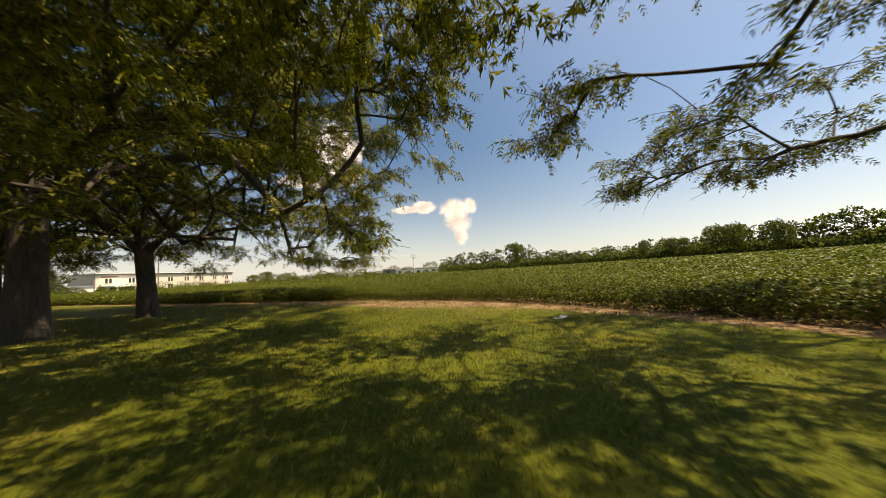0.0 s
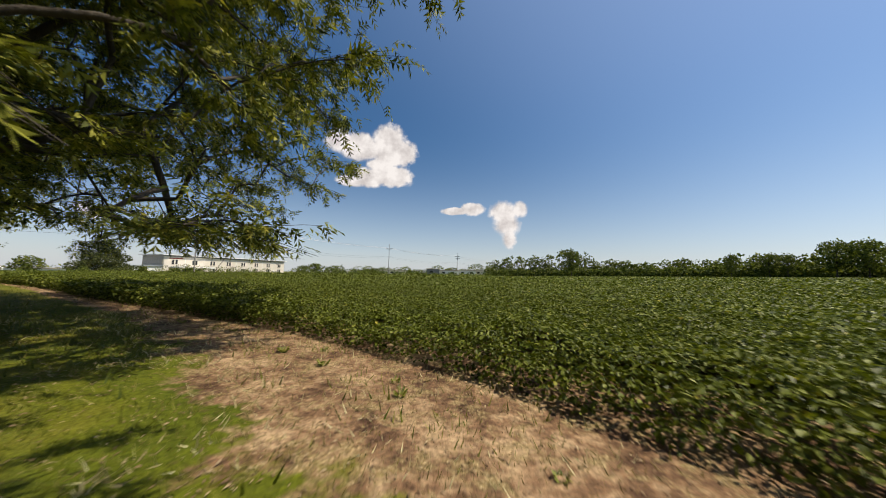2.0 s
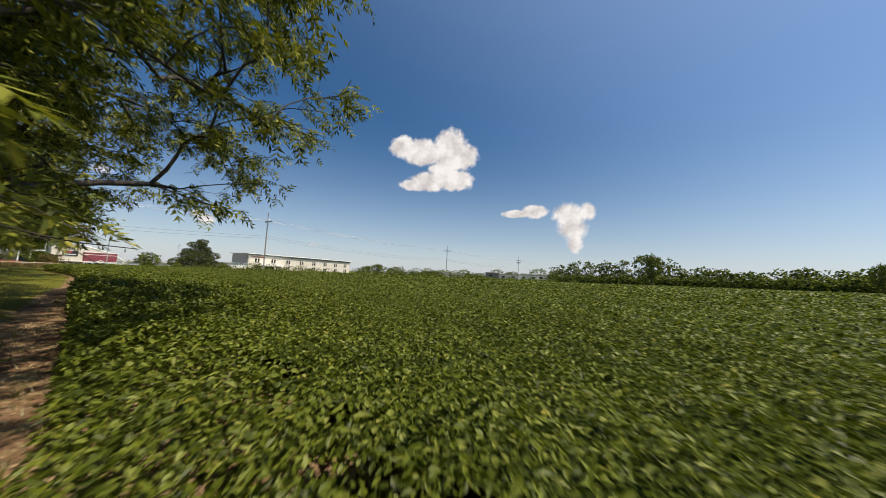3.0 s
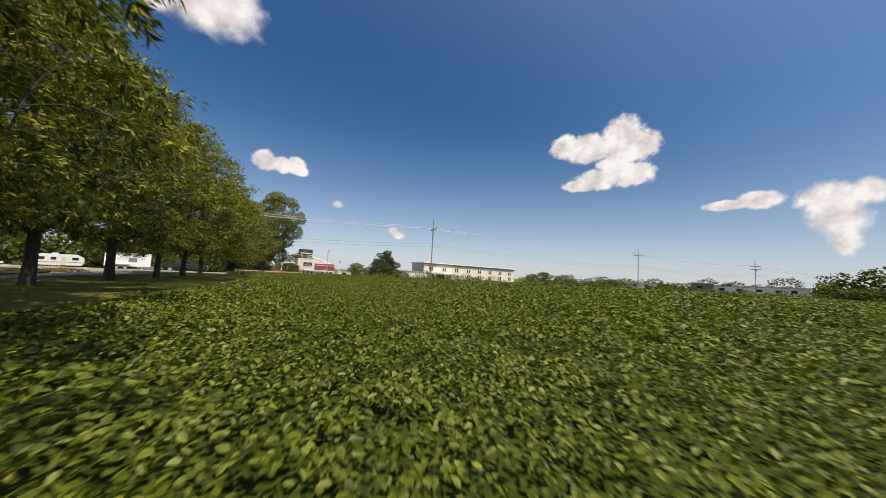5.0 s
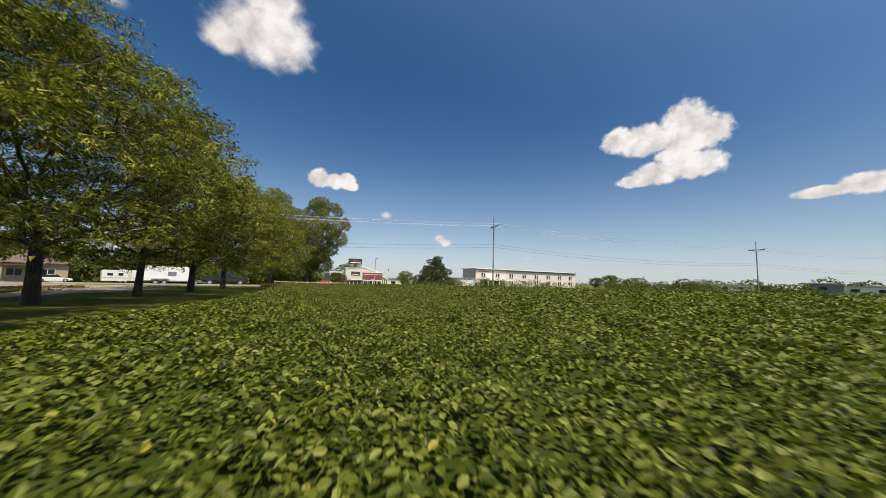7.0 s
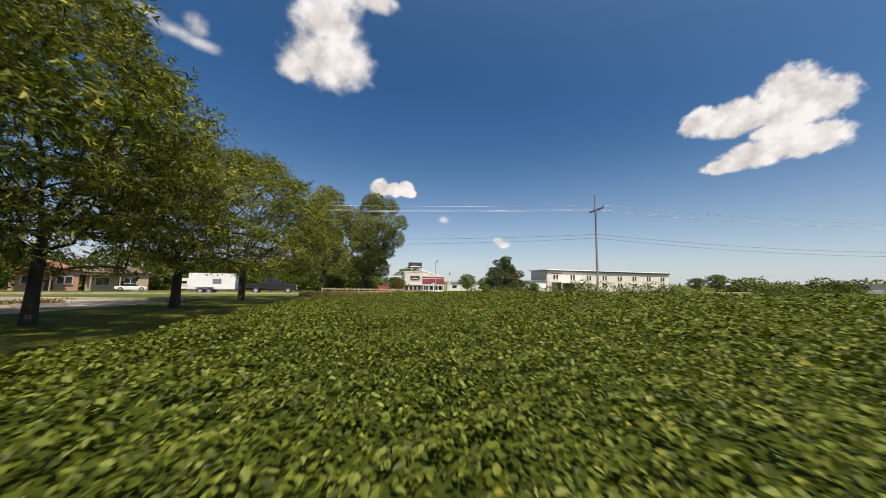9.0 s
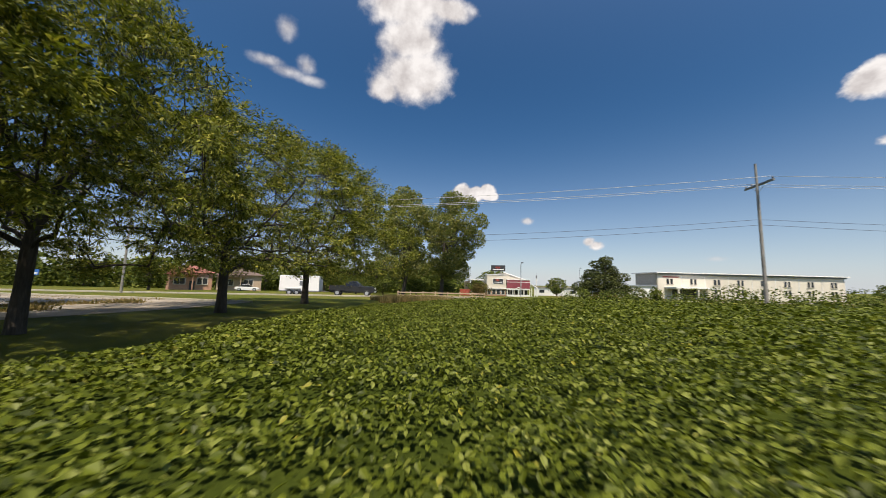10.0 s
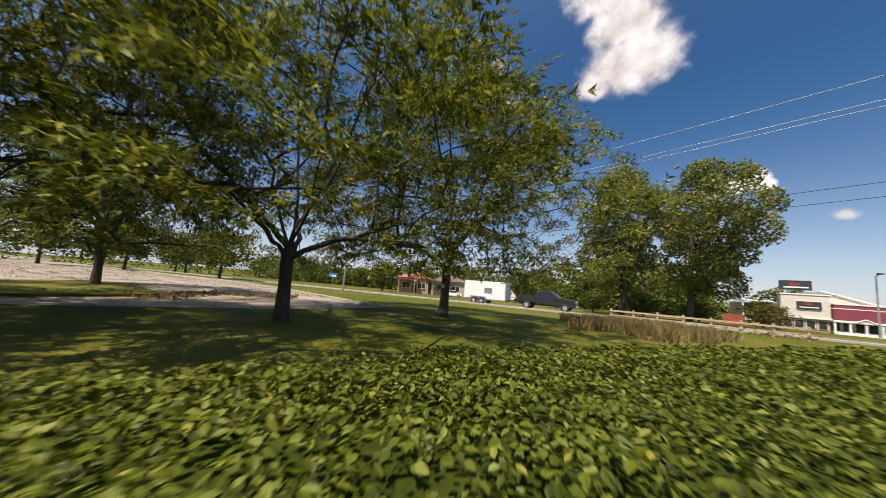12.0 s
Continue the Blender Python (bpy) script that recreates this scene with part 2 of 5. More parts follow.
# ---- mesh helpers ----
def land(x, y):
    """Height of the ground: level lawn and field, rising to the east, falling towards the road in the west."""
    x = np.asarray(x, float)
    up, down = np.clip(x - 12, 0, 150), np.clip(-52 - x, 0, 130)
    return 0.017 * (np.sqrt(up ** 2 + 36) - 6) - 0.028 * (np.sqrt(down ** 2 + 9) - 3)


def G(x, y):
    return float(land(x, y))


def fast_mesh(name, verts, faces, mat, smooth=False):
    """A mesh from arrays: verts (n, 3) and faces (m, 3 or 4)."""
    me = bpy.data.meshes.new(name)
    verts, faces = np.asarray(verts, np.float32), np.asarray(faces, np.int32)
    k = faces.shape[1]
    me.vertices.add(len(verts))
    me.vertices.foreach_set("co", verts.ravel())
    me.loops.add(faces.size)
    me.loops.foreach_set("vertex_index", faces.ravel())
    me.polygons.add(len(faces))
    me.polygons.foreach_set("loop_start", np.arange(0, faces.size, k, dtype=np.int32))
    me.polygons.foreach_set("use_smooth", np.full(len(faces), smooth))
    me.update(calc_edges=True)
    me.materials.append(mat)
    return me


def part(name, bm, material, parent=None, label=""):
    """Links a bmesh as one mesh object under a thing or a part."""
    me = bpy.data.meshes.new(name)
    bm.to_mesh(me)
    bm.free()
    me.materials.append(material)
    ob = new(name, me)
    if parent:
        ob.parent = parent
    return tagged(ob, label)


def box(size, at=(0, 0, 0), bevel=0.0, turn=0.0, bm=None):
    """A bevelled block, its middle at the given place."""
    bm = bm or bmesh.new()
    made = bmesh.ops.create_cube(bm, size=1.0, matrix=Matrix.Translation(at) @ Matrix.Rotation(radians(turn), 4, "Z") @ Matrix.Diagonal((*size, 1)))
    if bevel:
        edges = list({e for v in made["verts"] for e in v.link_edges})
        bmesh.ops.bevel(bm, geom=edges, offset=bevel, segments=2, affect="EDGES")
    return bm


def tube_arrays(points, radii, sides, base=0):
    """Verts and quads of a tapering tube along a line of points."""
    points, radii = np.asarray(points, float), np.asarray(radii, float)
    d = np.gradient(points, axis=0)
    d /= np.linalg.norm(d, axis=1)[:, None] + 1e-9
    refs = np.array([[0.0, 0.0, 1.0], [1.0, 0.0, 0.0], [0.0, 1.0, 0.0], [0.6, 0.64, 0.48]])
    ref = refs[np.abs(refs @ d.T).max(1).argmin()]
    a = np.cross(d, ref)
    a /= np.linalg.norm(a, axis=1)[:, None] + 1e-9
    b = np.cross(d, a)
    ang = np.linspace(0, 2 * np.pi, sides, endpoint=False)
    ring = a[:, None] * np.cos(ang)[None, :, None] + b[:, None] * np.sin(ang)[None, :, None]
    verts = (points[:, None] + ring * radii[:, None, None]).reshape(-1, 3)
    n = len(points)
    i, j = np.meshgrid(np.arange(n - 1), np.arange(sides), indexing="ij")
    q = np.stack([i * sides + j, i * sides + (j + 1) % sides, (i + 1) * sides + (j + 1) % sides, (i + 1) * sides + j], -1).reshape(-1, 4)
    return verts, q + base


def tubes(name, lines, mat, smooth=True):
    """One mesh of many tubes: lines of (points, radii, sides)."""
    vs, fs, base = [], [], 0
    for points, radii, sides in lines:
        v, q = tube_arrays(points, radii, sides, base)
        vs.append(v)
        fs.append(q)
        base += len(v)
    return fast_mesh(name, np.concatenate(vs), np.concatenate(fs), mat, smooth)


def rod(points, radius, sides=8):
    v, q = tube_arrays(points, np.full(len(points), radius) if np.isscalar(radius) else radius, sides)
    bm = bmesh.new()
    made = [bm.verts.new(p) for p in v]
    for f in q:
        bm.faces.new([made[k] for k in f])
    n = len(points)
    bm.faces.new(made[:sides][::-1])
    bm.faces.new(made[(n - 1) * sides:])
    return bm


def scatter(template, quads, at, along, up, size):
    """Copies of a small template (k, 3) at many places, each turned so that its x runs along and its z up."""
    along = along / (np.linalg.norm(along, axis=1)[:, None] + 1e-9)
    side = np.cross(up, along)
    side /= np.linalg.norm(side, axis=1)[:, None] + 1e-9
    top = np.cross(along, side)
    t = template[None] * size[:, None, None]
    v = at[:, None] + t[..., :1] * along[:, None] + t[..., 1:2] * side[:, None] + t[..., 2:3] * top[:, None]
    k = len(template)
    q = (np.asarray(quads)[None] + (np.arange(len(at)) * k)[:, None, None]).reshape(-1, len(quads[0]))
    return v.reshape(-1, 3), q


def thing(name, at, label, category, group="", turn=0.0):
    ob = new(name)
    ob.matrix_world = pose(*at, 0, 0, turn)
    return tagged(ob, label, category, group)


# ---- trees ----
def sprig(pairs, droop=0.16):
    """A feathery leaf: narrow leaflets in pairs along one midrib, pointing forward, and one at its tip."""
    rib = np.linspace(0.0, 0.62, pairs)
    verts, faces = [], []
    for k, x in enumerate(rib):
        root = len(verts)
        z = -droop * x * x
        verts.append((x, 0, z))
        for s in (-1, 1):
            verts += [(x + 0.24, s * 0.05, z + 0.02), (x + 0.36 + 0.06 * s, s * (0.4 - 0.2 * x), z - 0.05)]
            faces.append([root, len(verts) - 2, len(verts) - 1] if s > 0 else [root, len(verts) - 1, len(verts) - 2])
    verts += [(0.82, 0.07, -droop), (1.1, -0.02, -droop * 1.5)]
    faces.append([len(verts) - 7, len(verts) - 1, len(verts) - 2])
    return np.array(verts, float), faces


BLADE = np.array([[0, 0, 0], [0.45, 0.42, 0.1], [1, 0, -0.12], [0.45, -0.42, 0.1]])
BLADE_Q = [[0, 1, 2, 3]]


def limb(rng, start, way, length, r0, r1, steps, wander, pull):
    pts, d = [np.array(start, float)], np.array(way, float)
    for k in range(steps):
        d = d + rng.normal(0, wander, 3) + np.array([0, 0, pull])
        d /= np.linalg.norm(d)
        pts.append(pts[-1] + d * length / steps)
    return np.array(pts), np.linspace(r0, r1, steps + 1)


def aside(rng, d, angle):
    """A direction at an angle from d, to a random side."""
    r = rng.normal(0, 1, 3)
    r -= d * (r @ d)
    r /= np.linalg.norm(r)
    return d * math.cos(angle) + r * math.sin(angle)


def build_tree(seed, height, spread, low, fork, radius, limbs, pads, fronds, frond, pairs=4, bias=(0, 0.0), hang=0.3, inner=0.25, cone=(1.5, 0.7), bare=1, droops=(), lift=0.0, skirt=0.8, rise=(1.05, 1.25), top=0.0):
    """A spreading tree: trunk, arching limbs, branches that grow out to flat sprays inside a domed crown, and feathery leaves along the sprays."""
    rng = np.random.default_rng(seed)
    ph = rng.uniform(0, 6.28, 4)

    def reach(az, h):
        lobe = 1 + 0.09 * np.sin(2 * az + ph[0]) + 0.08 * np.sin(3 * az + ph[1]) + 0.06 * np.sin(5 * az + ph[2] + 4 * h) + bias[1] * np.cos(az - radians(bias[0]))
        dome = np.where(h < 0.25, skirt + (4 - 4 * skirt) * h, np.maximum(0, 1 - (np.maximum(h - 0.25, 0) / 0.77) ** cone[0]) ** cone[1])
        return spread * np.minimum(lobe, 1.05) * dome

    lean = rng.normal(0, 0.06, 2)
    nodes = [np.array(p, float) for p in ((0, 0, -0.15), (0, 0, 0.12), (lean[0] * 0.4, lean[1] * 0.4, fork * 0.5), (lean[0], lean[1], fork - 0.15), (lean[0] * 1.5, lean[1] * 1.5, fork + 0.35))]
    above = [-1, 0, 1, 2, 3]
    chains = [list(range(5))]
    for k in range(limbs + 1):
        az = 2 * math.pi * (k + rng.uniform(-0.3, 0.3)) / limbs
        h = 0.98 if k == limbs else rng.uniform(0.12, 0.32) + lift if k % 2 else rng.uniform(0.45, 0.85)
        r = 0.1 * spread if k == limbs else reach(az, h) * 0.72
        end = np.array([r * math.cos(az), r * math.sin(az), low + h * (height - low) * 0.9])
        base = 4 if k % 2 == 0 else 3
        p0 = nodes[base]
        mid = p0 * 0.55 + end * 0.45 + np.array([0, 0, 0.08 * np.linalg.norm(end - p0)]) + rng.normal(0, 0.35, 3)
        chain = [base]
        for f in np.linspace(0, 1, 11)[1:]:
            chain.append(len(nodes))
            above.append(chain[-2])
            nodes.append((1 - f) ** 2 * p0 + 2 * f * (1 - f) * mid + f * f * end + rng.normal(0, 0.07, 3))
        chains.append(chain)
    az, h = rng.uniform(0, 2 * math.pi, pads), rng.beta(*rise, pads)
    deep = rng.uniform(0, 1, pads) < inner
    q = np.where(deep, rng.uniform(0.35, 0.75, pads), rng.uniform(0.76, 1.02, pads))
    r = np.maximum(reach(az, h), 0.6) * q
    tips = np.stack([r * np.cos(az), r * np.sin(az), low + 0.45 + h * (height - low - 0.6) * np.where(deep, 0.96, 1)], 1)
    tips[:, 2] += np.where(deep, 0.16 * (1 - h) * (height - low), 0)
    for x, y, z in droops:
        tips = np.vstack([tips, np.array([x, y, z + 0.15]) + rng.normal(0, 1, (4, 3)) * np.array([0.3, 0.3, 0.16])])
    heart = np.array([0, 0, fork + 0.5])
    spots, ways, twigs = [], [], []
    tips = tips[np.argsort(np.linalg.norm(tips - heart, axis=1))]
    ends = []
    for tip in tips:
        pos = np.array(nodes[5:])
        far = np.linalg.norm(tip - heart)
        cost = np.linalg.norm(pos - tip, axis=1) + np.where(np.linalg.norm(pos - heart, axis=1) > far - 0.25, 50, 0) + np.where(pos[:, 2] > tip[2] + 0.4, 1.5 - 4 * lift, 0)
        j = int(cost.argmin()) + 5
        p0, gap = nodes[j], tip - nodes[j]
        size = np.linalg.norm(gap)
        mid = p0 + gap * 0.5 + rng.normal(0, 0.09 * size, 3) + np.array([0, 0, 0.12 * size])
        chain = [j]
        for f in (0.34, 0.67, 1.0):
            chain.append(len(nodes))
            above.append(chain[-2])
            nodes.append((1 - f) ** 2 * p0 + 2 * f * (1 - f) * mid + f * f * tip)
        chains.append(chain)
        ends.append(chain[-1])
        out = gap / size * 0.7 + np.array([tip[0], tip[1], 0]) / (np.hypot(tip[0], tip[1]) + 0.3) * 0.6
        for i in range(5):
            turn = radians((i - 2) * 34 + rng.uniform(-16, 16))
            d = np.array([out[0] * math.cos(turn) - out[1] * math.sin(turn), out[0] * math.sin(turn) + out[1] * math.cos(turn), out[2] * 0.5 + rng.uniform(-0.15, 0.2)])
            p4, r4 = limb(rng, nodes[chain[2]] * 0.5 + tip * 0.5 if i % 2 else tip, d / np.linalg.norm(d), rng.uniform(0.55, 1.05), 0.007, 0.003, 3, 0.12, -0.1)
            if abs(i - 2) < bare:
                twigs.append((p4, r4, 3))
            u = rng.uniform(0.05, 3.0, fronds)
            k0 = np.minimum(u.astype(int), 2)
            spots.append(p4[k0] + (p4[k0 + 1] - p4[k0]) * (u - k0)[:, None] + rng.normal(0, 0.05, (fronds, 3)))
            ways.append(np.repeat([p4[-1] - p4[0]], fronds, 0))
    load = np.zeros(len(nodes))
    load[ends] = 1
    for i in range(len(nodes) - 1, 0, -1):
        load[above[i]] += load[i]
    thick = np.maximum(radius * (load / load[0]) ** 0.5, 0.009)
    thick[:2] = radius * np.array([1.55, 1.28])
    wood = []
    for chain in chains:
        t = thick[chain].copy()
        t[0] = min(t[0], t[1] * 1.25)
        wood.append((np.array([nodes[i] for i in chain]), t, 12 if chain[0] == 0 else 8 if len(chain) > 5 else 4))
    spots, ways = np.concatenate(spots), np.concatenate(ways)
    keep = spots[:, 2] > low
    spots, ways = spots[keep], ways[keep]
    n = len(spots)
    ways = ways / np.linalg.norm(ways, axis=1)[:, None] + rng.normal(0, 0.6, (n, 3)) + np.array([0, 0, -hang])
    up = rng.normal(0, 0.62, (n, 3)) + np.array([0, 0, 1.0])
    v, q = scatter(*sprig(pairs), spots, ways, up, frond * rng.uniform(0.65, 1.3, n) * (1 + top * np.clip((spots[:, 2] - low) / (height - low) * 3 - 1.3, 0, 1)))
    made = [("trunk", tubes("trunk", wood[:1], BARK))]
    made += [("limb", tubes("limb", [line], BARK)) for line in wood[1:limbs + 2]]
    return made + [("branchwork", tubes("branchwork", wood[limbs + 2:] + twigs, BARK)), ("crown", fast_mesh("crown", v, q, LOCUST))]


def plant_tree(name, meshes, at, turn, scale, label, category="tree", group="", lean=(0, 0)):
    ob = thing(name, (at[0], at[1], G(*at)), label, category, group)
    ob.matrix_world = pose(at[0], at[1], G(*at), *lean, 0) @ pose(0, 0, 0, 0, 0, turn) @ Matrix.Diagonal((*scale, 1))
    for part_name, me in meshes:
        child = new(part_name, me)
        child.parent = ob
        if part_name in ("branchwork", "crown"):
            tagged(child, kind="stuff")
    return ob


# ---- ground ----
def spaced(a, b, fine_a, fine_b, step, growth=1.22):
    """Grid lines: even between fine_a and fine_b, then ever wider out to a and b."""
    out = list(np.arange(fine_a, fine_b + step, step))
    s, lo, hi = step, [], []
    x = fine_a
    while x > a:
        s *= growth
        x -= s
        lo.append(max(x, a))
    s, x = step, out[-1]
    while x < b:
        s *= growth
        x += s
        hi.append(min(x, b))
    return np.array(lo[::-1] + out + hi)


def sheet(name, xs, ys, lift, mat):
    x, y = np.meshgrid(xs, ys, indexing="ij")
    z = land(x, y) + lift
    n, m = x.shape
    i, j = np.meshgrid(np.arange(n - 1), np.arange(m - 1), indexing="ij")
    q = np.stack([i * m + j, (i + 1) * m + j, (i + 1) * m + j + 1, i * m + j + 1], -1).reshape(-1, 4)
    return new(name, fast_mesh(name, np.stack([x, y, z], -1).reshape(-1, 3), q, mat, True))


ground = tagged(sheet("ground", spaced(-4000, 4000, -180, 160, 4), spaced(-4000, 4000, -60, 60, 6), 0.0, LAWN),
                "level mown lawn, green with yellowed patches", "ground", kind="structure")

# the edge of the soybean field, from the east round to the west
EDGE = np.array([(60, -70), (24, -26), (12, -8), (7.5, 0.5), (4.6, 5.6), (2.4, 8.9), (0, 10.9), (-3, 12.6), (-7.7, 14.5), (-11, 15.7), (-14.4, 17.0), (-19.4, 19.2),
                 (-25, 21.3), (-29.5, 22.8), (-34, 24.0), (-40, 25.1), (-43.4, 26.5), (-47, 29.0), (-50.5, 32.5), (-52, 40), (-50, 52), (-33, 106), (-10, 185)])
FIELD = np.vstack([EDGE, [(10, 215), (75, 160), (125, 110), (140, 20), (110, -60)]])


def inside(px, py, poly):
    hit = np.zeros(len(px), bool)
    for (x1, y1), (x2, y2) in zip(poly, np.roll(poly, -1, 0)):
        if y1 != y2:
            hit ^= ((y1 > py) != (y2 > py)) & (px < (x2 - x1) * (py - y1) / (y2 - y1) + x1)
    return hit


def gap(px, py, line):
    """Distance from points to a broken line."""
    best = np.full(len(px), 1e9)
    for (x1, y1), (x2, y2) in zip(line[:-1], line[1:]):
        dx, dy = x2 - x1, y2 - y1
        u = np.clip(((px - x1) * dx + (py - y1) * dy) / (dx * dx + dy * dy), 0, 1)
        best = np.minimum(best, np.hypot(px - x1 - u * dx, py - y1 - u * dy))
    return best


def ribbon(name, line, left, right, lift, mat, rng=None, rough=0.0, step=0.5, across=4):
    """A strip of ground along a line, with wandering sides."""
    line = np.asarray(line, float)
    seg = np.r_[0, np.cumsum(np.hypot(*np.diff(line, axis=0).T))]
    s = np.arange(0, seg[-1], step)
    p = np.stack([np.interp(s, seg, line[:, 0]), np.interp(s, seg, line[:, 1])], -1)
    d = np.gradient(p, axis=0)
    d /= np.linalg.norm(d, axis=1)[:, None]
    side = np.stack([-d[:, 1], d[:, 0]], -1)
    wob = np.array([[noise.noise((k * step * 0.7, 3.1 * e, 0)) + 0.6 * noise.noise((k * step * 2.3, 7.7 * e, 1)) for k in range(len(s))] for e in (1, 2)])
    a, b = left + rough * wob[0], right + rough * wob[1]
    u = np.linspace(0, 1, across + 1)
    w = b[:, None] * (1 - u) + a[:, None] * u
    xy = p[:, None] + side[:, None] * w[..., None]
    z = land(xy[..., 0], xy[..., 1]) + lift
    n, m = z.shape
    i, j = np.meshgrid(np.arange(n - 1), np.arange(m - 1), indexing="ij")
    q = np.stack([i * m + j, (i + 1) * m + j, (i + 1) * m + j + 1, i * m + j + 1], -1).reshape(-1, 4)
    return new(name, fast_mesh(name, np.concatenate([xy, z[..., None]], -1).reshape(-1, 3), q, mat, True))


# bare soil: a worn headland along the near edge, and the floor of the field
def field_margin():
    """The ground beside the crop as a fine grid, with its share of bare soil."""
    x, y = np.meshgrid(np.arange(-27, 13.1, 0.3), np.arange(-9, 25.1, 0.3), indexing="ij")
    d = gap(x.ravel(), y.ravel(), EDGE) * np.where(inside(x.ravel(), y.ravel(), FIELD), -1, 1)
    n, m = x.shape
    i, j = np.meshgrid(np.arange(n - 1), np.arange(m - 1), indexing="ij")
    q = np.stack([i * m + j, (i + 1) * m + j, (i + 1) * m + j + 1, i * m + j + 1], -1).reshape(-1, 4)
    q = q[((d > -1.8) & (d < 4.2))[q].all(1)]
    used, back = np.unique(q, return_inverse=True)
    co = np.stack([x.ravel(), y.ravel(), land(x, y).ravel() + np.interp(d, [2.4, 4.0], [0.02, -0.12])], -1)[used]
    d = d[used]
    me = fast_mesh("field_margin", co, back.reshape(-1, 4), MARGIN, True)
    ob = new("field_margin", me)
    wide = np.interp(co[:, 0], [-25, -8, -4, -1, 1, 3, 8], [0.4, 0.8, 1.5, 1.9, 1.1, 0.7, 0.5])
    bare = np.clip(1.0 - 0.55 * (d - wide * 0.55) / (wide * 0.5), 0, 1)
    me.attributes.new("bare", "FLOAT", "POINT").data.foreach_set("value", bare)
    return tagged(ob, "bare brown soil with thin grass beside the field", "soil", kind="structure")


field_margin()
floor_edge = ribbon("field_floor", EDGE[1:-1], 0.2, -14.0, 0.006, SOIL, step=2.0)
tagged(floor_edge, "brown field soil beneath the soybean plants", "soil", kind="structure")

# ---- soybean field ----
SWATH = np.array([(1, 7), (0, 10), (-1.5, 13.5), (-4.6, 17.3), (-8.6, 20.2), (-15, 23.2), (-24, 26.3), (-32, 28.8), (-37, 29), (-43, 27.5)])
rng = np.random.default_rng(5)
LEAFLET = np.array([[0, 0, 0], [0.3, 0.3, 0.07], [0.72, 0.24, 0.06], [1, 0, -0.06], [0.72, -0.24, 0.06], [0.3, -0.3, 0.07]])
LEAFLET_Q = [[0, 3, 2, 1], [0, 5, 4, 3]]


def bumps(x, y):
    """Unevenness of the canopy: single plants and rows half a metre apart."""
    return 0.05 * np.sin(x * 1.9 + 1.3 * np.sin(y * 0.7)) * np.sin(y * 2.3 + x * 0.4) + 0.035 * np.sin((x * 0.93 + y * 0.36) * 8.3) + 0.04 * np.sin(x * 0.31) * np.sin(y * 0.27)


def crop(density, near, far, lo, hi, size, template, quads, tilt, area, name, three=False, skirt=False):
    x0, x1, y0, y1 = area
    n = int(density * (x1 - x0) * (y1 - y0))
    px, py = rng.uniform(x0, x1, n), rng.uniform(y0, y1, n)
    d = gap(px, py, SWATH)
    keep = (d >= near) & (d < far)
    px, py, d = px[keep], py[keep], d[keep]
    ok = inside(px, py, FIELD)
    px, py = px[ok], py[ok]
    rim = gap(px, py, EDGE)
    top = 0.5 + 0.15 * np.clip((-2 - px) / 14, 0, 1) + bumps(px, py) - 0.16 * np.exp(-rim / 0.3)
    if skirt:
        px, py, rim, top = (a[rim < 1.3] for a in (px, py, rim, top))
    low = np.where(rim < 0.7, 0.1, lo)
    h = low + (hi - low) * rng.beta(2.2, 0.9, len(px)) ** np.where(rim < 0.7, 0.6, 1.0)
    if skirt:
        h = rng.uniform(0.06, 0.95, len(px))
    at = np.stack([px, py, land(px, py) + h * top], -1)
    if three:
        turn = rng.uniform(0, 2 * np.pi, len(px))
        at = np.repeat(at, 3, 0)
        turn = np.repeat(turn, 3) + np.tile([0, 2.0, -2.0], len(px)) + rng.normal(0, 0.2, 3 * len(px))
        at += 0.02 * np.stack([np.cos(turn), np.sin(turn), 0 * turn], -1)
        up0 = np.repeat(rng.normal(0, tilt, (len(px), 3)), 3, 0)
    else:
        turn = rng.uniform(0, 2 * np.pi, len(px))
        up0 = rng.normal(0, tilt, (len(px), 3))
    m = len(at)
    along = np.stack([np.cos(turn), np.sin(turn), rng.normal(-0.25, 0.3, m) * (0.1 / size) ** 0.5], -1)
    up = up0 + rng.normal(0, tilt * 0.5, (m, 3)) + np.array([0, 0, 1.0])
    v, q = scatter(template, quads, at, along, up, size * np.interp(at[:, 0], [-9, -3], [1.0, 0.72]) * rng.uniform(0.7, 1.25, m))
    return tagged(new(name, fast_mesh(name, v, q, SOY)), "dense green soybean plants with broad leaves, some yellowing", "soybean field", kind="stuff")


crop(190, 0, 1.6, 0.6, 1.0, 0.065, LEAFLET, LEAFLET_Q, 0.35, (-48, 6, 3, 34), "soybean_plants", True)
crop(125, 1.6, 4.8, 0.6, 1.0, 0.076, BLADE, BLADE_Q, 0.36, (-50, 10, 0, 40), "soybean_stand", True)
crop(120, 4.8, 14, 0.72, 1.0, 0.13, BLADE, BLADE_Q, 0.4, (-62, 24, -14, 55), "soybean_rows")
crop(44, 14, 26, 0.78, 1.0, 0.22, BLADE, BLADE_Q, 0.45, (-62, 36, -26, 66), "soybean_field")
crop(14, 26, 42, 0.82, 1.0, 0.38, BLADE, BLADE_Q, 0.4, (-62, 50, -40, 80), "soybean_far_rows")
crop(170, 0, 5.5, 0.62, 1.0, 0.092, BLADE * np.array([1, 0.5, 1]), BLADE_Q, 0.7, (-7, 9, 2, 20), "soybean_headland", True)
crop(300, 0, 10, 0.1, 1.0, 0.075, BLADE, BLADE_Q, 0.7, (-48, 12, -6, 32), "soybean_edge", True, True)
crop(1.3, 42, 400, 0.85, 1.0, 0.74, BLADE, BLADE_Q, 0.3, (-52, 145, -75, 220), "soybean_distance")


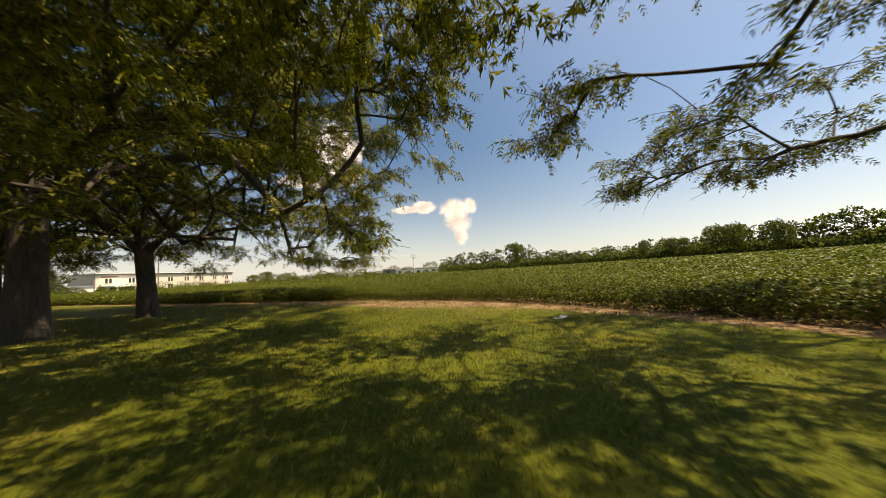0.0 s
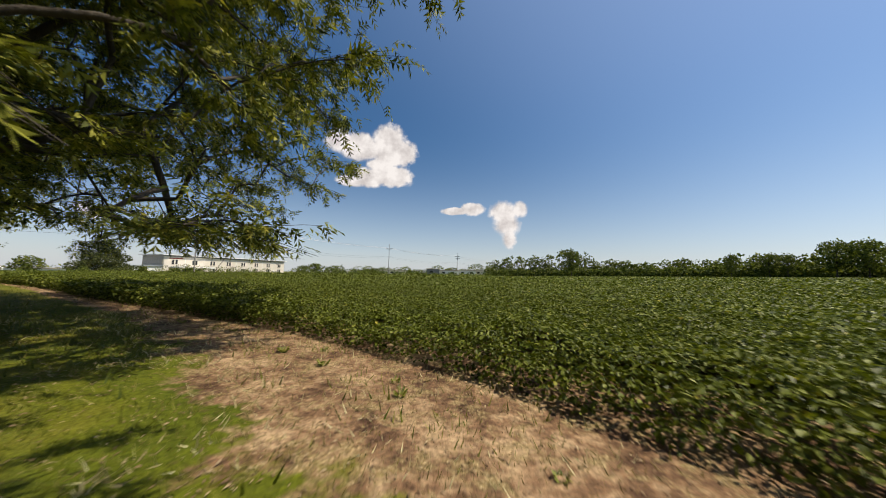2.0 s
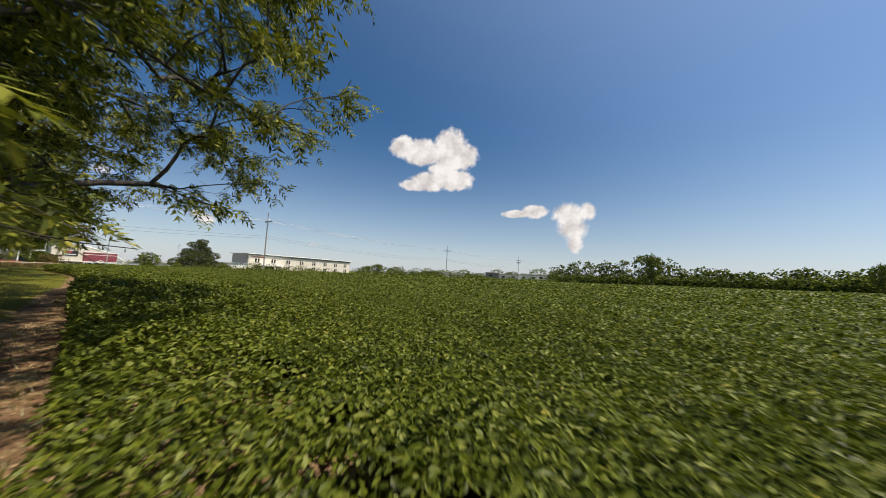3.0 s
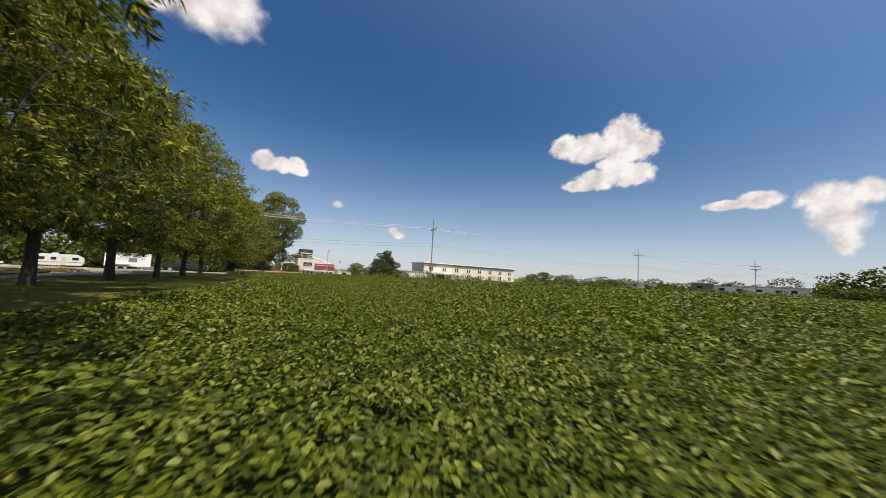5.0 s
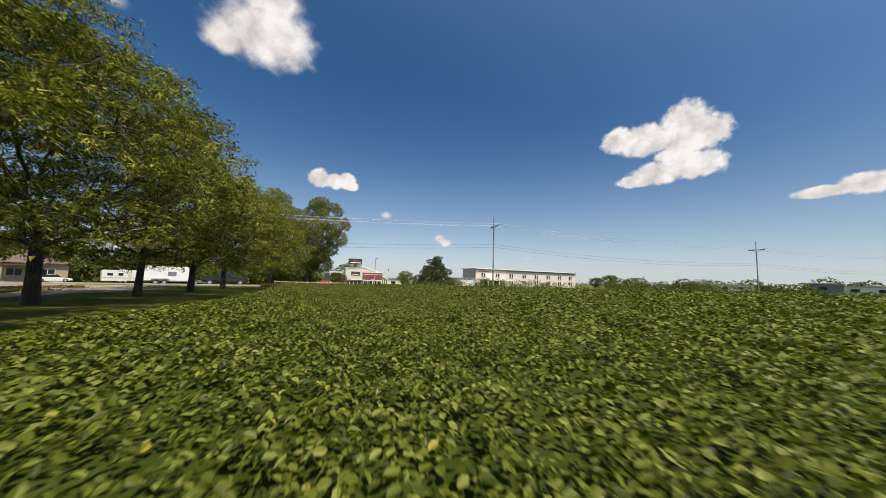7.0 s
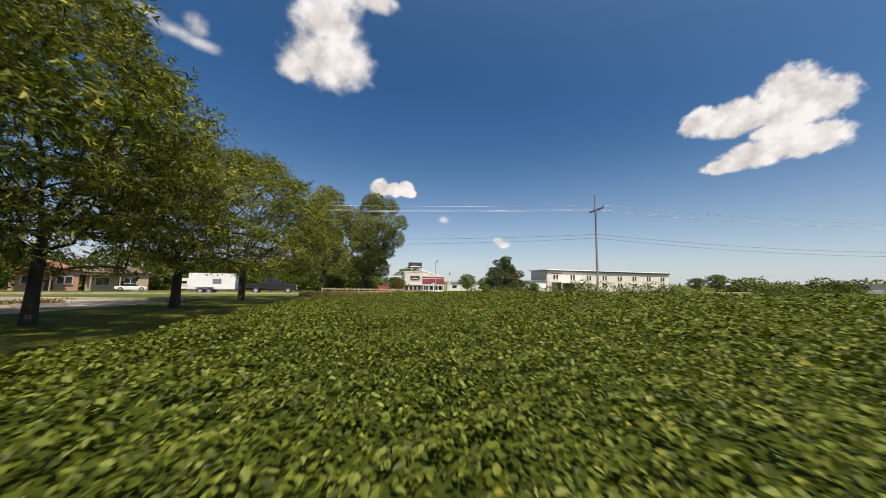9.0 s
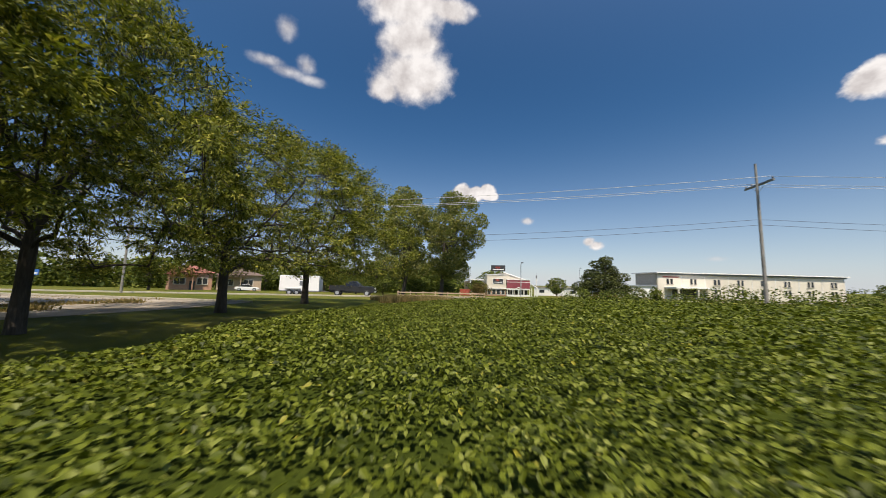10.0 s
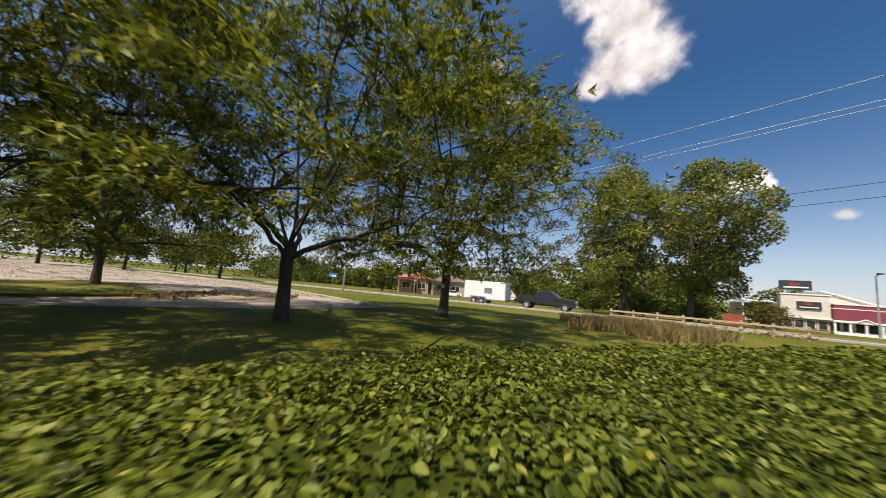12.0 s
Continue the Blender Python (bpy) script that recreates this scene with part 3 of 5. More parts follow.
def shade_sheet():
    """Dark filler sheet beneath the top leaves, shade between them put into its colour."""
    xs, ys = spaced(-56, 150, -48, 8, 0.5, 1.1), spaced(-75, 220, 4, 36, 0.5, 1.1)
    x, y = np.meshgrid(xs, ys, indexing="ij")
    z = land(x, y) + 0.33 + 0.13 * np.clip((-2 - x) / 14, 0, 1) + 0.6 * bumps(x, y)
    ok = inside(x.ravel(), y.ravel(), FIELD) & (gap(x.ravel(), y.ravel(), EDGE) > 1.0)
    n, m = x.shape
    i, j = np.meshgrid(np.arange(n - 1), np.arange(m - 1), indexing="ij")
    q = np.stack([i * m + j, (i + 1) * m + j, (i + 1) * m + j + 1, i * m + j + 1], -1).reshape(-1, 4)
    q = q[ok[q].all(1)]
    return new("soybean_shade", fast_mesh("soybean_shade", np.stack([x, y, z], -1).reshape(-1, 3), q, SOY_SHADE, True))


tagged(shade_sheet(), "dark filler sheet under the soybean leaves, shade put into its colour", "soybean field", kind="stuff")


def grass(name, count, area, keep, size, mat, label, lift=0.0, tilt=0.35):
    """Upright blades over a piece of lawn."""
    px, py = rng.uniform(area[0], area[1], count), rng.uniform(area[2], area[3], count)
    ok = keep(px, py)
    px, py = px[ok], py[ok]
    n = len(px)
    at = np.stack([px, py, land(px, py) + lift - 0.005], -1)
    along = rng.normal(0, tilt, (n, 3)) + np.array([0, 0, 1.0])
    up = np.stack([rng.normal(0, 1, n), rng.normal(0, 1, n), np.zeros(n)], -1)
    blade = np.array([[0, 0.07, 0], [1, 0, 0.2], [0, -0.07, 0]])
    v, q = scatter(blade, [[0, 2, 1]], at, along, up, size * rng.uniform(0.5, 1.3, n))
    return tagged(new(name, fast_mesh(name, v, q, mat)), label, "grass", kind="stuff")


def on_lawn(px, py):
    d = gap(px, py, EDGE)
    out = ~inside(px, py, FIELD)
    return out & (rng.uniform(0, 1, len(px)) < np.clip((d - 0.5 * np.interp(px, [-8, -4, -1, 1, 3], [0.8, 1.5, 1.9, 1.1, 0.7])) / 1.0, 0.05, 1))


grass("lawn_grass", 110000, (-4.5, 4.5, 0.5, 10), on_lawn, 0.05, GRASS, "short green lawn grass with dry blades", tilt=0.5)
grass("lawn_grass", 32000, (-13, 7, -1, 14), lambda px, py: on_lawn(px, py) & (np.abs(px) > 4.3), 0.09, GRASS, "short green lawn grass under the trees", tilt=0.5)
grass("dry_stubble", 70000, (-9, 5, 5, 15), lambda px, py: ~inside(px, py, FIELD) & (gap(px, py, EDGE) < 2.2 + 0.5 * np.sin(px * 2.7)), 0.065, DRY, "short dry stubble on the bare soil", tilt=1.5)
grass("dry_straw", 60000, (-9, 6, 4, 15), lambda px, py: ~inside(px, py, FIELD) & (gap(px, py, EDGE) < 2.1 + 0.5 * np.sin(px * 2.7)) & (np.sin(px * 2.9 + 1.5 * np.sin(py * 1.1)) * np.sin(py * 3.3 - px * 0.7) > -0.3), 0.085, STRAW, "pale dry straw lying on the bare soil", lift=0.012, tilt=8.0)
grass("soil_tufts", 60000, (-9, 5, 5, 15), lambda px, py: ~inside(px, py, FIELD) & (gap(px, py, EDGE) < 2.3) & (np.sin(px * 3.1 + 1.9 * np.sin(py * 1.7)) * np.sin(py * 4.3 + 1.4 * np.sin(px * 2.6)) > 0.4), 0.085, WEED, "small yellow-green tufts on the bare soil", tilt=0.9)
grass("edge_weeds", 60000, (-46, 8, 0, 30), lambda px, py: ~inside(px, py, FIELD) & (gap(px, py, EDGE) < 2.4) & (np.sin(px * 2.9 + 1.5 * np.sin(py * 1.3)) * np.sin(py * 3.7 + 1.2 * np.sin(px * 2.2)) > 0.25), 0.13, GRASS, "green weeds along the field edge")


def litter():
    n = 13000
    k = rng.integers(2, 10, n)
    u = rng.uniform(0, 1, n)[:, None]
    p = EDGE[k] * (1 - u) + EDGE[k + 1] * u
    d = EDGE[k + 1] - EDGE[k]
    d = d / np.linalg.norm(d, axis=1)[:, None]
    off = rng.uniform(-3.0, 0.4, n)[:, None]
    p = p + np.stack([d[:, 1], -d[:, 0]], -1) * off
    at = np.stack([p[:, 0], p[:, 1], land(p[:, 0], p[:, 1]) + 0.03], -1)
    t = rng.uniform(0, 6.3, n)
    v, q = scatter(BLADE * np.array([1, 0.35, 1]), BLADE_Q, at, np.stack([np.cos(t), np.sin(t), rng.normal(0, 0.2, n)], -1), rng.normal(0, 0.3, (n, 3)) + np.array([0, 0, 1.0]), rng.uniform(0.02, 0.05, n))
    return tagged(new("dead_leaves", fast_mesh("dead_leaves", v, q, LITTER)), "dry dead leaves and stalks on bare soil", "litter", kind="stuff")


litter()

# ---- road and parking lot ----
ROAD_LINE = [(-58, -160), (-69, -40), (-73, 10), (-75, 40), (-82, 90), (-95, 150), (-120, 260)]
tagged(ribbon("road", ROAD_LINE, 4.2, -4.2, 0.03, ROAD, step=3.0), "grey two-lane asphalt road beside the lawn", "road", kind="structure")
tagged(ribbon("road_edge_line", ROAD_LINE, -3.7, -3.9, 0.036, WHITE, step=3.0, across=1), "faded white road edge line", "road marking", kind="structure")


def kerb(name, line, width=0.3, height=0.16):
    line = np.asarray(line, float)
    seg = np.r_[0, np.cumsum(np.hypot(*np.diff(line, axis=0).T))]
    s = np.arange(0, seg[-1], 1.5)
    p = np.stack([np.interp(s, seg, line[:, 0]), np.interp(s, seg, line[:, 1])], -1)
    bm = bmesh.new()
    rows = []
    for k, (x, y) in enumerate(p):
        d = p[min(k + 1, len(p) - 1)] - p[max(k - 1, 0)]
        d /= np.linalg.norm(d)
        sx, sy = -d[1], d[0]
        rows.append([bm.verts.new((x + sx * w, y + sy * w, G(x, y) + h)) for w, h in ((-width / 2, -0.1), (-width / 2, height - 0.02), (-width / 2 + 0.03, height), (width / 2 - 0.03, height), (width / 2, height - 0.02), (width / 2, -0.1))])
    for a, b in zip(rows[:-1], rows[1:]):
        for i in range(5):
            bm.faces.new((a[i], b[i], b[i + 1], a[i + 1]))
    return tagged(part(name, bm, CONCRETE), "pale weathered concrete kerb", "kerb", kind="structure")


kerb("road_kerb", [(x + 4.6, y) for x, y in ROAD_LINE], 0.5)


def patch(name, outline, lift, mat, label, category, height=0.0):
    bm = bmesh.new()
    verts = [bm.verts.new((x, y, G(x, y) + lift)) for x, y in outline]
    f = bm.faces.new(verts)
    if f.normal.z < 0:
        f.normal_flip()
    if height:
        made = bmesh.ops.extrude_face_region(bm, geom=[f])
        bmesh.ops.translate(bm, vec=(0, 0, height), verts=[v for v in made["geom"] if isinstance(v, bmesh.types.BMVert)])
    bmesh.ops.recalc_face_normals(bm, faces=bm.faces)
    return tagged(part(name, bm, mat), label, category, kind="structure")


LOT_EDGE = np.array([(-50.8, 18.4), (-46, 17.4), (-43, 16), (-40.5, 14.8), (-34, 12.6), (-26, 10), (-18, 6), (-14, -10), (-10, -60), (-12, -120), (-51.5, -120), (-57, -6), (-52.7, 11.3)])
patch("parking_lot", LOT_EDGE.tolist(),
      0.015, LOT, "pale old asphalt lot with weedy cracks", "parking lot")
kerb("lot_kerb", [(-51.4, -120), (-57.2, -6), (-52.9, 11.3), (-50.9, 18.6)], 0.25, 0.12)
patch("lot_island", [(-44.6, 12.4), (-41, 12.6), (-36, 11.4), (-33, 9.5), (-34, 6.5), (-40.5, 6.0), (-44, 3.0), (-45.6, 5.0)], 0.02, LAWN, "grassy island in the parking lot", "lawn", 0.1)


def lot_weeds():
    """Low dry weeds and crumbled edges along the wandering joints of the old paving, and one weedy strip."""
    px, py = [], []
    for k in range(26):
        n = 900
        u = np.sort(rng.uniform(0, 1, n))
        u = u[np.sin(u * 31 + k * 2.3) + 0.8 * np.sin(u * 83 + k) + 0.5 * np.sin(u * 11 + 2 * k) > -0.5]
        px.append(-55 + 42 * u)
        py.append(12.5 - 2.1 * k - 0.12 * 42 * u + 0.35 * np.sin(u * 40 + k) + rng.normal(0, 0.09, len(u)))
    for k in range(9):
        u = np.sort(rng.uniform(0, 1, 420))
        px.append(-53 + 4.6 * k + 0.5 * np.sin(u * 17 + k) + rng.normal(0, 0.08, len(u)))
        py.append(9 - 50 * u)
    u = rng.uniform(0, 1, 1500)
    px.append(-50.5 + 7 * u)
    py.append(11.6 + 1.2 * np.sin(u * 9) + rng.normal(0, 0.5, len(u)))
    px, py = np.concatenate(px), np.concatenate(py)
    ok = inside(px, py, LOT_EDGE)
    px, py = px[ok], py[ok]
    n = len(px)
    at = np.stack([px, py, land(px, py) + 0.012], -1)
    v, q = scatter(BLADE * np.array([1, 0.5, 1]), BLADE_Q, at, rng.normal(0, 0.8, (n, 3)) + np.array([0, 0, 0.7]), rng.normal(0, 1, (n, 3)), rng.uniform(0.03, 0.13, n) * np.where(py > 10.3, 1.8, 1.0))
    return tagged(new("lot_weeds", fast_mesh("lot_weeds", v, q, DRY)), "dry weeds in the joints of the old lot", "weeds", kind="stuff")


lot_weeds()

# ---- the trees of the row ----
TREE_A = build_tree(11, 11.0, 9.3, 1.8, 2.9, 0.3, 8, 740, 11, 0.25, 3, bias=(40, 0.05), hang=0.7, inner=0.36, cone=(2.6, 0.5), bare=3, lift=0.25, skirt=0.66, rise=(1.35, 1.1), top=0.4,
                    droops=((3.6, 6.3, 1.95), (2.6, 6.6, 1.95), (5.6, 6.8, 5.4), (6.0, 7.4, 5.5), (5.0, 7.2, 4.4), (5.1, 6.8, 4.8), (5.0, 7.4, 5.9)))
TREE_B = build_tree(23, 11.0, 7.9, 1.4, 2.3, 0.26, 8, 620, 10, 0.235, 3, bias=(28, 0.08), hang=0.7, inner=0.4, cone=(2.1, 0.55), bare=3, lift=0.22, skirt=0.68, rise=(1.05, 1.2), top=0.35,
                    droops=((3.2, 6.3, 1.6), (1.4, 4.9, 1.6), (2.4, 6.0, 1.5)))
TREE_C = build_tree(37, 11.6, 7.2, 1.7, 2.3, 0.2, 7, 450, 10, 0.31, 2, lift=0.1)
TREE_D = build_tree(51, 11.0, 6.6, 1.7, 2.3, 0.19, 7, 420, 11, 0.315, 2, lift=0.1)
TREE_E = build_tree(67, 10.5, 7.0, 1.9, 2.3, 0.2, 6, 320, 11, 0.36, 2, lift=0.08)
TREE_F = build_tree(71, 11.6, 7.8, 3.2, 2.9, 0.2, 6, 420, 11, 0.35, 2, hang=0.6)
TREE_G = build_tree(83, 9.6, 5.8, 2.4, 1.9, 0.12, 7, 190, 11, 0.2, 3, hang=0.7, bare=3, lift=0.2,
                    droops=((-3.3, 4.5, 2.4), (-2.7, 4.3, 2.8), (-4.9, 3.6, 3.2), (-1.6, 4.0, 2.6), (-0.6, 3.7, 2.7), (-4.6, 3.2, 3.6), (-2.1, 3.7, 3.3)))
ROW = "row of trees beside the field"
for meshes, at, turn, s in (
        (TREE_A, (-9.2, 6.9), 300, (1.0, 1.0, 1)), (TREE_B, (-10.4, 11.0), 300, (1.0, 1.0, 1)),
        (TREE_E, (-16.4, 11.4), 163, (0.9, 1.02, 1.0)), (TREE_E, (-22.6, 12.6), 343, (0.88, 1.02, 1.04)),
        (TREE_C, (-29.0, 14.4), 163, (0.86, 1.06, 1.02)), (TREE_D, (-33.9, 16.4), 343, (0.92, 1.12, 1.03)),
        (TREE_D, (-38.9, 18.4), 163, (0.74, 0.88, 1.0)), (TREE_C, (-44.7, 20.1), 343, (0.84, 1.0, 0.79)),
        (TREE_C, (-50.8, 21.8), 163, (0.82, 0.96, 0.9)), (TREE_G, (7.0, 1.5), 0, (1.0, 1.0, 1.0)),
        (TREE_F, (-0.6, -2.8), 200, (1.0, 1.0, 1.0)), (TREE_F, (-7.0, -1.6), 75, (0.95, 0.95, 1.0)), (TREE_E, (-43.8, 6.9), 40, (0.8, 0.8, 0.8))):
    name = "honey_locust"
    plant_tree(name, meshes, at, turn, s, "spreading honey locust with feathery green leaves and dark bark", "tree", ROW)


def clump_tree(seed, height, spread, base, mat, leaf, count, radius=0.25, upright=0.0):
    """A fuller tree seen from afar: trunk, limbs, and a crown of leaf clumps round uneven lobes."""
    rng = np.random.default_rng(seed)
    wood = [limb(rng, (0, 0, -0.3), (0, 0, 1), height * 0.8, radius, radius * 0.25, 6, 0.05, 0.05) + (7,)]
    lobes = []
    for k in range(34):
        f = (k + 0.5) / 34
        z = base + (height - base) * (0.05 + 0.87 * f)
        prof = math.sqrt(max(0.12, 1 - (1.9 * f - 0.95) ** 2)) if upright < 0.5 else 1.05 * (1 - f) ** 0.9 + 0.04
        az = k * 2.4 + rng.uniform(-0.5, 0.5)
        r = spread * prof * rng.uniform(0.25, 0.95)
        c = np.array([r * math.cos(az), r * math.sin(az), z])
        lobes.append((c, spread * rng.uniform(0.15, 0.36) * (1.15 - 0.65 * f if upright else 1)))
        if k % 2:
            start = np.array([0, 0, base * 0.8 + (z - base) * 0.55])
            d = (c - start) / np.linalg.norm(c - start)
            wood.append(limb(rng, start, d, np.linalg.norm(c - start), radius * 0.35, 0.03, 5, 0.06, 0.0) + (4,))
    at, up = [], []
    for c, r in lobes:
        n = int(count * r * r / sum(q * q for _, q in lobes))
        d = rng.normal(0, 1, (n, 3))
        d /= np.linalg.norm(d, axis=1)[:, None]
        at.append(c + d * (r * rng.uniform(0.55, 1.08, n) ** 0.6)[:, None] * np.array([1, 1, 0.85]))
        up.append(d)
    at, up = np.concatenate(at), np.concatenate(up)
    n = len(at)
    v, q = scatter(BLADE, BLADE_Q, at, rng.normal(0, 1, (n, 3)) + np.array([0, 0, -0.3]), up + rng.normal(0, 0.5, (n, 3)), leaf * rng.uniform(0.6, 1.3, n))
    return [("trunk", tubes("trunk", wood[:1], BARK)), ("branchwork", tubes("branchwork", wood[1:], BARK)), ("crown", fast_mesh("crown", v, q, mat))]


COTTON = clump_tree(3, 17.6, 5.8, 2.4, POPLAR, 0.27, 24000, 0.32)
FAR_A = clump_tree(7, 9.0, 4.2, 2.2, WOODS, 0.5, 1900)
SHRUB = clump_tree(19, 7.0, 3.6, 0.3, WOODS, 0.9, 420)
FAR_B = clump_tree(9, 7.0, 3.4, 1.2, WOODS, 0.46, 1700)
CONE = clump_tree(13, 10.4, 5.2, 0.2, CONIFER, 0.24, 19000, 0.2, 0.72)
for at, s, turn, lean in (((-84, 34.5), (1.1, 1.1, 1.1), 0, (-9, 0)), ((-85, 27.8), (1.15, 1.15, 1.1), 120, (0, 0))):
    plant_tree("cottonwood", COTTON, at, turn, s, "tall cottonwood with yellow-green leaves beside the road", "tree", "cottonwoods", lean)
plant_tree("conifer", CONE, (-89.6, 68.8), 0, (1.3, 1.3, 0.88), "dense cone-shaped dark green tree", "tree")
plant_tree("far_tree", FAR_B, (-143.7, 85.8), 10, (1.1, 1.1, 1.0), "rounded dark tree beside the restaurant", "tree")
for at, s in (((-57, 52), 0.24), ((-66, 50), 0.25)):
    plant_tree("shrub", SHRUB, at, 300 * s, (s, s, s), "low rounded green shrub at the field edge", "shrub", "shrubs by the field")
for at, s in (((-113, 184.7), 0.85), ((-105, 184), 1.0)):
    plant_tree("far_tree", FAR_A, at, 90 * s, (s, s, s * 0.85), "small rounded tree beside the motel", "tree", "trees by the motel")


def face(x, y):
    """The way from a far wood to the open field, and a little up."""
    d = np.array([-10 - x, 20 - y, 0.0])
    return d / np.linalg.norm(d) * 0.9 + np.array([0, 0, 0.44])


def woods(name, spots, leaf, count, label, mat=WOODS):
    """A far wood as one mass of leaf clumps over uneven crowns."""
    rng = np.random.default_rng(41)
    at, up = [], []
    for x, y, z, r, h in spots:
        n = int(count * r * h / 30)
        d = rng.normal(0, 1, (n, 3))
        d /= np.linalg.norm(d, axis=1)[:, None]
        d = d[(d @ face(x, y)) > -0.35]
        n = len(d)
        at.append(np.array([x, y, z]) + d * np.array([r, r, h]) * rng.uniform(0.75, 1.08, n)[:, None])
        up.append(d)
    at, up = np.concatenate(at), np.concatenate(up)
    at[:, 2] = np.maximum(at[:, 2], land(at[:, 0], at[:, 1]) + 0.2)
    n = len(at)
    v, q = scatter(BLADE, BLADE_Q, at, rng.normal(0, 1, (n, 3)), up + rng.normal(0, 0.45, (n, 3)), leaf * rng.uniform(0.6, 1.4, n))
    return tagged(new(name, fast_mesh(name, v, q, mat)), label, "woods", kind="stuff")


def tree_line():
    """Mixed woods round the far side of the field: tall crowns behind, a belt of bushes before them."""
    rng = np.random.default_rng(8)
    line = np.array([(0, 196), (12, 200), (40, 190), (76, 162), (112, 126), (128, 90), (139, 45), (150, -20)], float)
    seg = np.r_[0, np.cumsum(np.hypot(*np.diff(line, axis=0).T))]
    at = [-2, -0.5, 2, 8, 12, 14.5, 16.5, 18, 21, 26, 27.5, 32, 35, 38.5, 41, 43.3, 46, 49, 52, 54, 60, 120]
    rise = [0.8, 2.6, 3.3, 3.6, 4.1, 5.2, 3.8, 2.5, 3.0, 2.1, 2.8, 2.7, 2.9, 3.8, 2.7, 4.3, 4.6, 3.9, 3.9, 5.4, 4.6, 4.6]
    spots = []
    for s in np.arange(0, seg[-1], 1.5):
        x, y = np.interp(s, seg, line[:, 0]), np.interp(s, seg, line[:, 1])
        yaw, far = math.degrees(math.atan2(x, y - 9.7)), math.hypot(x, y - 9.7)
        top = 1.1 + far * math.tan(radians(np.interp(yaw, at, rise))) - G(x, y)
        top *= 0.97 + 0.16 * noise.noise((s * 0.11, 2.0, 0)) + rng.uniform(-0.08, 0.04)
        for k in range(6):
            f = (k + rng.uniform(0.1, 0.9)) / 6
            r = rng.uniform(0.9, 2.6) * (1.1 - 0.35 * f)
            back = rng.uniform(0, 5)
            spots.append((x + rng.uniform(-2, 2) + back * x / far, y + rng.uniform(-1, 1) + back * y / far, G(x, y) + max(0.4, top * f - 0.6 * r), r, r * rng.uniform(0.7, 1.0)))
        for k in range(2):
            r = rng.uniform(1.6, 3.0)
            spots.append((x * 0.98 + rng.uniform(-1, 1), y * 0.98 + rng.uniform(-1, 1), G(x, y) + r * (0.3 + 0.5 * k), r * 1.3, r))
    return spots


woods("tree_line", tree_line(), 0.9, 640, "dense mixed green woods behind the field")


def far_band():
    rng = np.random.default_rng(18)
    spots = []
    for yaw in np.arange(-70, 200, 0.9):
        d = 420 + 60 * math.sin(yaw * 0.3)
        x, y = -20 - math.sin(radians(yaw)) * d, 20 + math.cos(radians(yaw)) * d
        spots.append((x, y, G(x, y) + 1.5, rng.uniform(4, 7), rng.uniform(2.5, 6.0)))
    return spots


for yaw, r, w, h in ((-14, 158, 0.9, 1.5), (-34.6, 156, 0.5, 1.0), (-38.2, 156, 0.75, 0.98), (-39.8, 154, 0.6, 0.92), (-43.6, 150, 0.95, 1.3), (-45.8, 149, 0.9, 1.28), (-50, 146, 1.0, 1.2)):
    x, y = -math.sin(radians(yaw)) * r, 9.7 + math.cos(radians(yaw)) * r
    plant_tree("far_tree", FAR_A, (x, y), 77 * w - yaw * 9, (w, w, h), "taller tree that stands out of the woods", "tree", "tall trees of the woods")
def field_hedge(line, low, high, step, seed):
    """Uneven bushes along an edge of the field."""
    rng = np.random.default_rng(seed)
    line = np.array(line, float)
    seg = np.r_[0, np.cumsum(np.hypot(*np.diff(line, axis=0).T))]
    spots = []
    for s in np.arange(0, seg[-1], step):
        x, y = np.interp(s, seg, line[:, 0]) + rng.uniform(-1, 1), np.interp(s, seg, line[:, 1]) + rng.uniform(-1, 1)
        h = rng.uniform(low, high) * (0.75 + 0.6 * noise.noise((s * 0.16, seed, 0)))
        for k in range(2):
            r = rng.uniform(0.5, 1.0) * max(h, 0.5)
            spots.append((x + rng.uniform(-0.7, 0.7), y + rng.uniform(-0.7, 0.7), G(x, y) + h * (0.3 + 0.5 * k) - 0.1, r * 1.2, r * 0.8))
    return spots


def lot_woods():
    """A belt of trees and bushes behind the old lot."""
    rng = np.random.default_rng(38)
    spots = []
    for u in np.arange(0, 1, 0.022):
        x, y = -125 + 112 * u + rng.uniform(-2, 2), -78 + 14 * u + rng.uniform(-5, 5)
        tall = rng.uniform(5.5, 8.5)
        for k in range(4):
            r = rng.uniform(1.8, 3.2)
            spots.append((x + rng.uniform(-2.5, 2.5), y + rng.uniform(-2, 2), G(x, y) + tall * (0.35 + 0.18 * k), r, r * 0.85))
        if rng.uniform() < 0.5:
            spots.append((x, y + 3, G(x, y) + 0.8, rng.uniform(1.5, 2.6), rng.uniform(1.0, 1.8)))
    return spots


woods("lot_woods", lot_woods(), 0.5, 480, "belt of leafy trees behind the old lot")
for at, s in (((-91, 19), 0.5), ((-92.5, 24), 0.42), ((-94, 30.5), 0.5), ((-95, 37), 0.45), ((-97, 44), 0.5)):
    plant_tree("shrub", FAR_B, at, 200 * s, (s * 1.3, s * 1.3, s), "dense green bush across the road", "shrub", "bushes across the road")
plant_tree("shrub", clump_tree(29, 2.7, 2.0, 0.5, BROWN_LEAF, 0.13, 3600, 0.09), (-88.7, 42.6), 70, (1, 1, 1), "broad thin brownish bush before the restaurant", "shrub")
plant_tree("far_tree", FAR_A, (-200, 77.5), 20, (1.9, 1.9, 1.4), "large green tree behind the restaurant", "tree")
